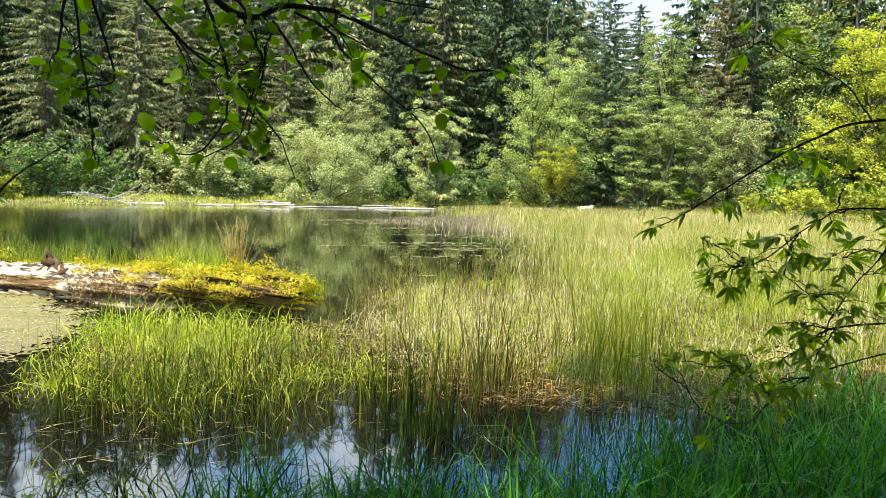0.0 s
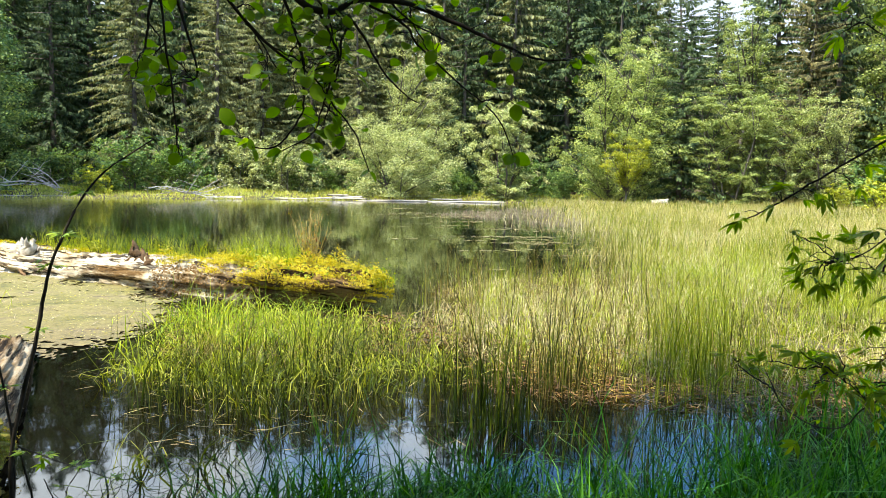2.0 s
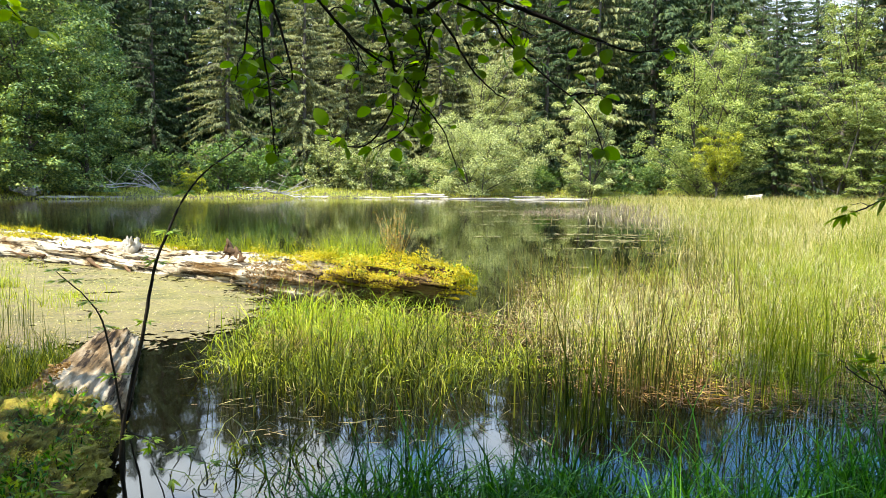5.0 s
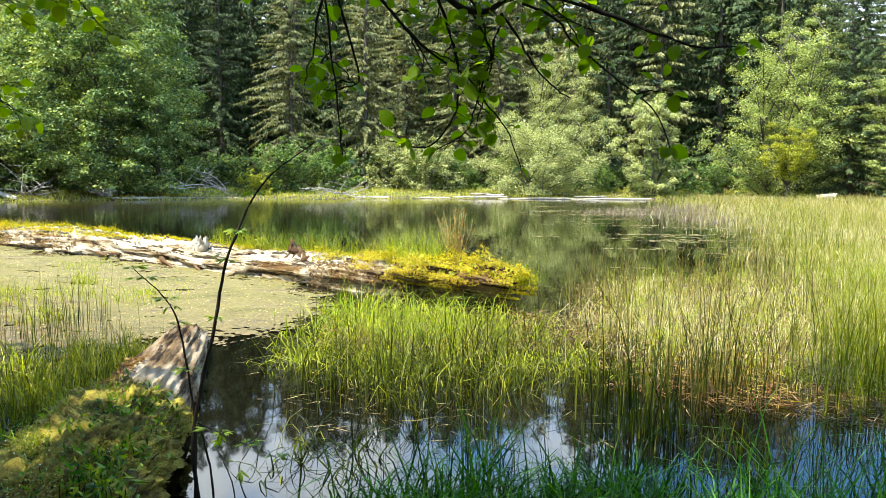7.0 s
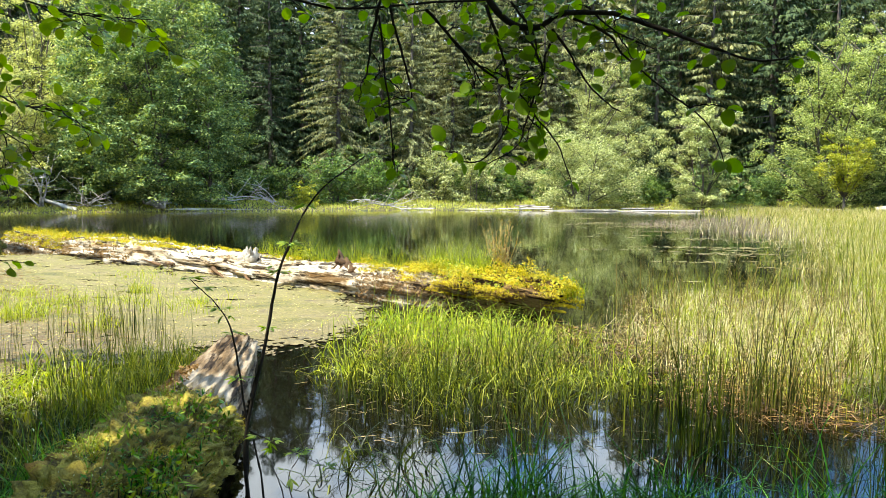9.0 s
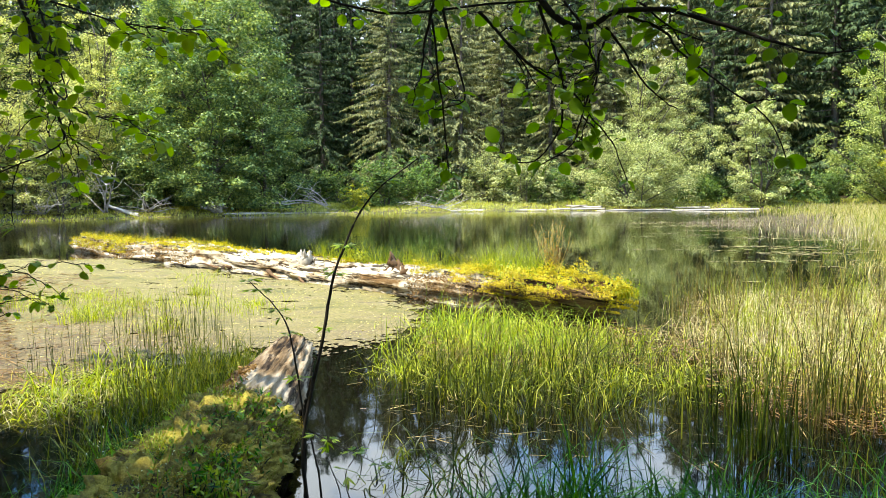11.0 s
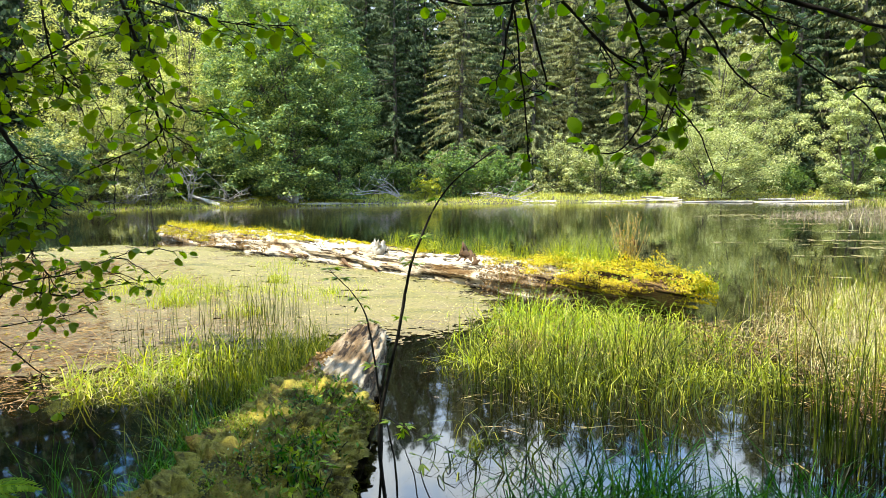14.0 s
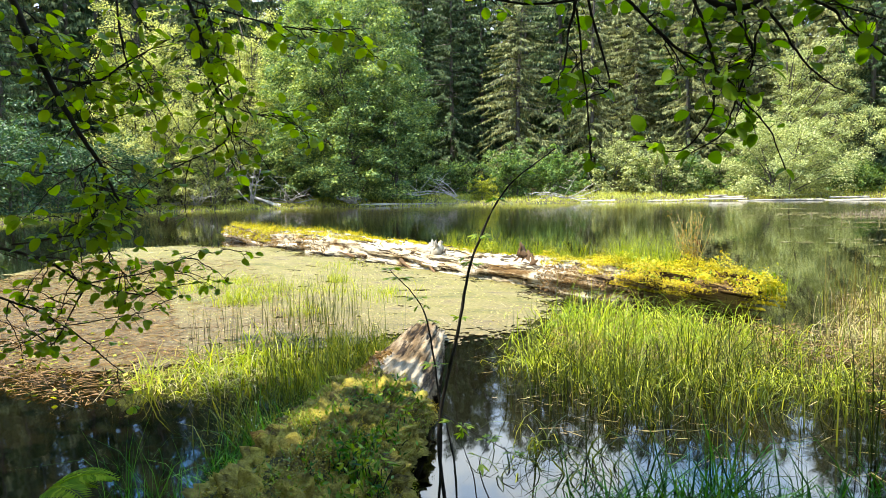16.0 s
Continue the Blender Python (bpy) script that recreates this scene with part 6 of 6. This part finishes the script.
elder.twig([(1.34, 1.26, 1.33), (1.37, 1.22, 1.44), (1.42, 1.17, 1.55)], 0.0017, 0.0012, 16, 0.1, 1.0, 0.05, 2, 0.54, 0.12)
elder.twig([(1.60, 0.95, 1.42), (1.37, 1.22, 1.28), (1.28, 1.31, 1.18), (1.23, 1.36, 1.11), (1.16, 1.42, 1.14), (1.13, 1.45, 1.22)], 0.0021, 0.0012, 11, 0.2, 0.7, 0.05, 0, 0.48, 0.12)
elder.twig([(1.28, 1.31, 1.18), (1.24, 1.36, 1.22), (1.20, 1.38, 1.26)], 0.0013, 0.0009, 13, 0.2, 1.0, 0.04, 3, 0.51, 0.12)
elder.twig([(1.36, 1.24, 1.39), (1.29, 1.31, 1.47), (1.24, 1.35, 1.48)], 0.0013, 0.0009, 11, 0.2, 1.0, 0.04, 2, 0.51, 0.12)

shoots(elder, 22, 0.13, 4, 0.62, (2, 4, 5, 6, 7, 8))

shoot = Bough("bare_sapling", "slender dark sapling with a few young leaves at the shore", 125, SAPLING_LEAVES)
shoot.twig([(-1.09, 3.13, -0.1), (-1.12, 3.12, 0.47), (-1.02, 3.15, 0.95), (-0.96, 3.17, 1.25), (-0.89, 3.19, 1.44), (-0.78, 3.22, 1.64), (-0.57, 3.26, 1.80)], 0.0105, 0.003, 3, 0.45, 0.95, 0.03, 1, 0.5, -0.2)
shoot.twig([(-1.15, 3.11, -0.1), (-1.12, 3.12, 0.44), (-1.16, 3.11, 0.89), (-1.22, 3.09, 1.09), (-1.34, 3.04, 1.24)], 0.0065, 0.0022, 3, 0.4, 1.0, 0.03, 1, 0.45, -0.2)
shoot.twig([(-1.11, 3.13, 0.51), (-0.99, 3.16, 0.44), (-0.77, 3.22, 0.31)], 0.004, 0.0015, 4, 0.3, 1.0, 0.03, 0, 0.6, 0.0)
shoot.twig([(-1.05, 3.15, -0.1), (-1.07, 3.14, 0.27), (-1.10, 3.13, 0.48)], 0.006, 0.004)
shoot.twig([(-0.94, 3.18, -0.1), (-0.98, 3.17, 0.18), (-1.03, 3.15, 0.35)], 0.004, 0.002)
shoot.twig([(-0.82, 3.21, -0.1), (-0.94, 3.18, 0.23), (-0.86, 3.20, 0.40)], 0.004, 0.002, 2, 0.6, 1.0, 0.03, 0, 0.6)

# young leaf whorls at the sapling's nodes
for which, nodes in ((0, (12, 17, 21, 26, 30, 34)), (1, (10, 14, 18, 22, 24)), (2, (6, 10, 14))):
    for i in nodes:
        for k in range(4):
            turn = k * 1.57 + i
            shoot.leaf(shoot.paths[which][i], (math.cos(turn), math.sin(turn), 0.5), 0.5, 0.1, shoot.twigs[which])

# an unseen crown, added above the near shore to shade it
canopy = broadleaf("overhanging_alder", "unseen leafy alder crown added to shade the near shore", 81, 5.5, 6.8, M_CROWN, 46000, 0.21, 0.0, 3, 0.5, 0.1)
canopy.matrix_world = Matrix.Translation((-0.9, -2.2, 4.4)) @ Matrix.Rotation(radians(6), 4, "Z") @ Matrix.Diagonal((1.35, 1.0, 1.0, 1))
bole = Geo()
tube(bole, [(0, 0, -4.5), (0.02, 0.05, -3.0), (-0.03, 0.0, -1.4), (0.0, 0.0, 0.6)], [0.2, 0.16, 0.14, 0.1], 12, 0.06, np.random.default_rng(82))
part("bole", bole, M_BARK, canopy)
# the limbs and stems that carry the hanging branches
over.twig([(-0.88, -2.15, 3.5), (-0.9, 0.6, 3.1), (-0.35, 1.7, 2.65), (-0.10, 1.98, 2.30)], 0.03, 0.011)
side.twig([(-0.93, -2.15, 3.3), (-2.05, 0.4, 3.0), (-2.05, 1.3, 2.65), (-1.99, 1.60, 2.35)], 0.028, 0.012)
low_side.twig([(-2.6, 0.9, 0.0), (-2.45, 1.1, 0.9), (-2.15, 1.45, 1.52)], 0.012, 0.006)
elder.twig([(1.95, 0.6, 0.0), (1.85, 0.75, 0.9), (1.6, 0.95, 1.42)], 0.014, 0.007)
elder.twig([(1.85, 0.75, 0.9), (1.74, 0.84, 1.4), (1.6, 0.95, 1.84)], 0.009, 0.006)


# ---- near left bank: fern, seeding grass ----
def fern(name, label, seed, at, fronds, length, stalk=0.0, facing=(-0.5, 2.4)):
    """A fern: arching fronds, each a rib with paired tapering leaflets."""
    rng = np.random.default_rng(seed)
    ob = thing(name, label, "fern", "ferns of the near bank", at=Matrix.Translation(at))
    for k in range(fronds):
        g = Geo()
        a = rng.uniform(*facing) if fronds < 6 else k * 6.283 / fronds + rng.uniform(-0.3, 0.3)
        L = length * rng.uniform(0.75, 1.1)
        u = np.linspace(0, 1, 22)
        d = np.array([math.cos(a), math.sin(a), 0])
        rib = d * (u * L * 0.85)[:, None] + np.array([0, 0, 1]) * (stalk + L * (0.75 * u - 0.62 * u * u))[:, None]
        if stalk:
            tube(g, [(0, 0, -0.1), rib[0] * 0.5 + d * -0.03, rib[0]], [0.004, 0.004, 0.003], 5)
        tube(g, rib[::3], np.linspace(0.003, 0.001, len(rib[::3])), 4)
        s = np.cross(d, [0, 0, 1.0])
        C, W, N, LL = [], [], [], []
        for i in range(3, 22):
            ln = L * 0.3 * math.sin(math.pi * (0.12 + 0.88 * (1 - u[i]))) ** 0.8 * (1 - 0.4 * u[i])
            for h in (-1, 1):
                w = s * h + d * 0.45 + [0, 0, -0.15]
                w = w / np.linalg.norm(w)
                C.append(rib[i] + w * ln / 2)
                W.append(w)
                N.append([0, 0, 1])
                LL.append(ln)
        leaves(g, np.array(C), np.array(W), np.array(N, float), np.array(LL), np.array(LL) * 0.2 + 0.006, 0.05)
        part("frond", g, M_FERN, ob, smooth=False)
    return ob


FERNXY = (-1.86, 1.5)
fern("fern", "bright green fern on the near bank", 131, (FERNXY[0], FERNXY[1], float(height_at([FERNXY])[0])), 5, 0.24, 0.68, (-0.3, 1.1))
fern("fern", "fern at the foot of the bank", 132, (-2.35, 2.1, 0.1), 7, 0.5)
field("seed_grass", "thin seeding grass at the dark water's edge", "grass", 133, [(-2.5, 2.2), (-1.9, 2.3), (-2.0, 2.9), (-2.8, 3.0)], 170, 9, 0.12, 0.6, 0.006, M_GRASS, 0.25, 0.3)
field("shore_grass", "green grass along the shaded log", "grass", 134, [(-2.9, 3.6), (-2.1, 3.4), (-2.3, 4.6), (-3.0, 4.8)], 1100, 30, 0.1, 0.36, 0.008, M_RUSH_MID, 0.3, 0.6)
field("bent_reeds", "dark bent reed blades lying over the near water", "reeds", 137, [(-1.0, 3.6), (-0.4, 3.5), (-0.3, 4.2), (-0.9, 4.2)], 110, 16, 0.1, 0.5, 0.012, M_RUSH_MID, 1.0, 1.2, 5)
field("shore_grass", "grass and herbs crowding the log's shaded flank", "grass", 138, [(-2.4, 3.0), (-1.95, 3.0), (-2.15, 4.0), (-2.55, 4.0)], 900, 30, 0.1, 0.45, 0.01, M_GRASS, 0.35, 0.6)
rng = np.random.default_rng(155)
for k in range(42):
    y = rng.uniform(2.4, 4.2)
    u = (y - 1.7) / 5.05
    across = rng.uniform(0.04, 0.34)
    x = -1.44 - 1.14 * u + across
    herb("ground_herb", "leafy green herb rooted in the log's moss", 160 + k, (x, y, 0.42 - 0.2 * u - 1.2 * across * across), 5, rng.uniform(0.08, 0.17), (M_HERB, M_GRASS, M_HERB)[k % 3], 0.05, 10, wide=0.3)


def log_turf(name, label, seed, y0, y1, a0, a1, count, hgt, wid, material, lean, droop):
    """Grass rooted in the moss of the half-sunk log."""
    rng = np.random.default_rng(seed)
    y = rng.uniform(y0, y1, count)
    u = (y - 1.7) / 5.05
    tuft = rng.integers(0, 14, count)
    across = rng.uniform(a0, a1, 14)[tuft] + rng.standard_normal(count) * 0.04
    y = y0 + (y1 - y0) * rng.uniform(0, 1, 14)[tuft] + rng.standard_normal(count) * 0.06
    u = (y - 1.7) / 5.05
    g = Geo()
    blades(g, rng, np.stack([-1.46 - 1.14 * u + across, y], -1), 0.36 - 0.18 * u - 1.1 * across * across, hgt * rng.uniform(0.4, 1.1, count), wid, lean, droop, 3)
    return stuff(name, label, "grass", g, material)


log_turf("log_grass", "soft green grass tufts on the mossy log", 163, 3.0, 4.3, -0.3, 0.1, 520, 0.24, 0.006, M_SEDGE, 0.5, 0.9)
log_turf("log_grass", "deep green grass on the log's shaded shoulder", 164, 2.4, 3.9, 0.05, 0.32, 620, 0.2, 0.007, M_GRASS, 0.6, 1.0)
rng = np.random.default_rng(175)
for k in range(14):
    y, across = rng.uniform(2.3, 4.0), rng.uniform(0.0, 0.3)
    u = (y - 1.7) / 5.05
    herb("log_herb", "low bright green leafy herb rooted in the log's moss", 240 + k, (-1.46 - 1.14 * u + across, y, 0.36 - 0.18 * u - 1.1 * across * across), 7, rng.uniform(0.12, 0.22), M_HERB if k % 3 else M_SEDGE, 0.04, 12, stem_mat=M_HERB, lean=0.6, wide=0.6)
for k, (x, y, z) in enumerate(((-2.3, 3.35, 0.0), (-1.72, 2.75, 0.3), (-1.62, 2.6, 0.32))):
    herb("flowering_herb", "slender herb with tiny white flowers beside the log", 230 + k, (x, y, z), 5, 0.3 if k else 0.5, M_PETAL, 0.012, 9, stem_mat=M_HERB, lean=0.25)
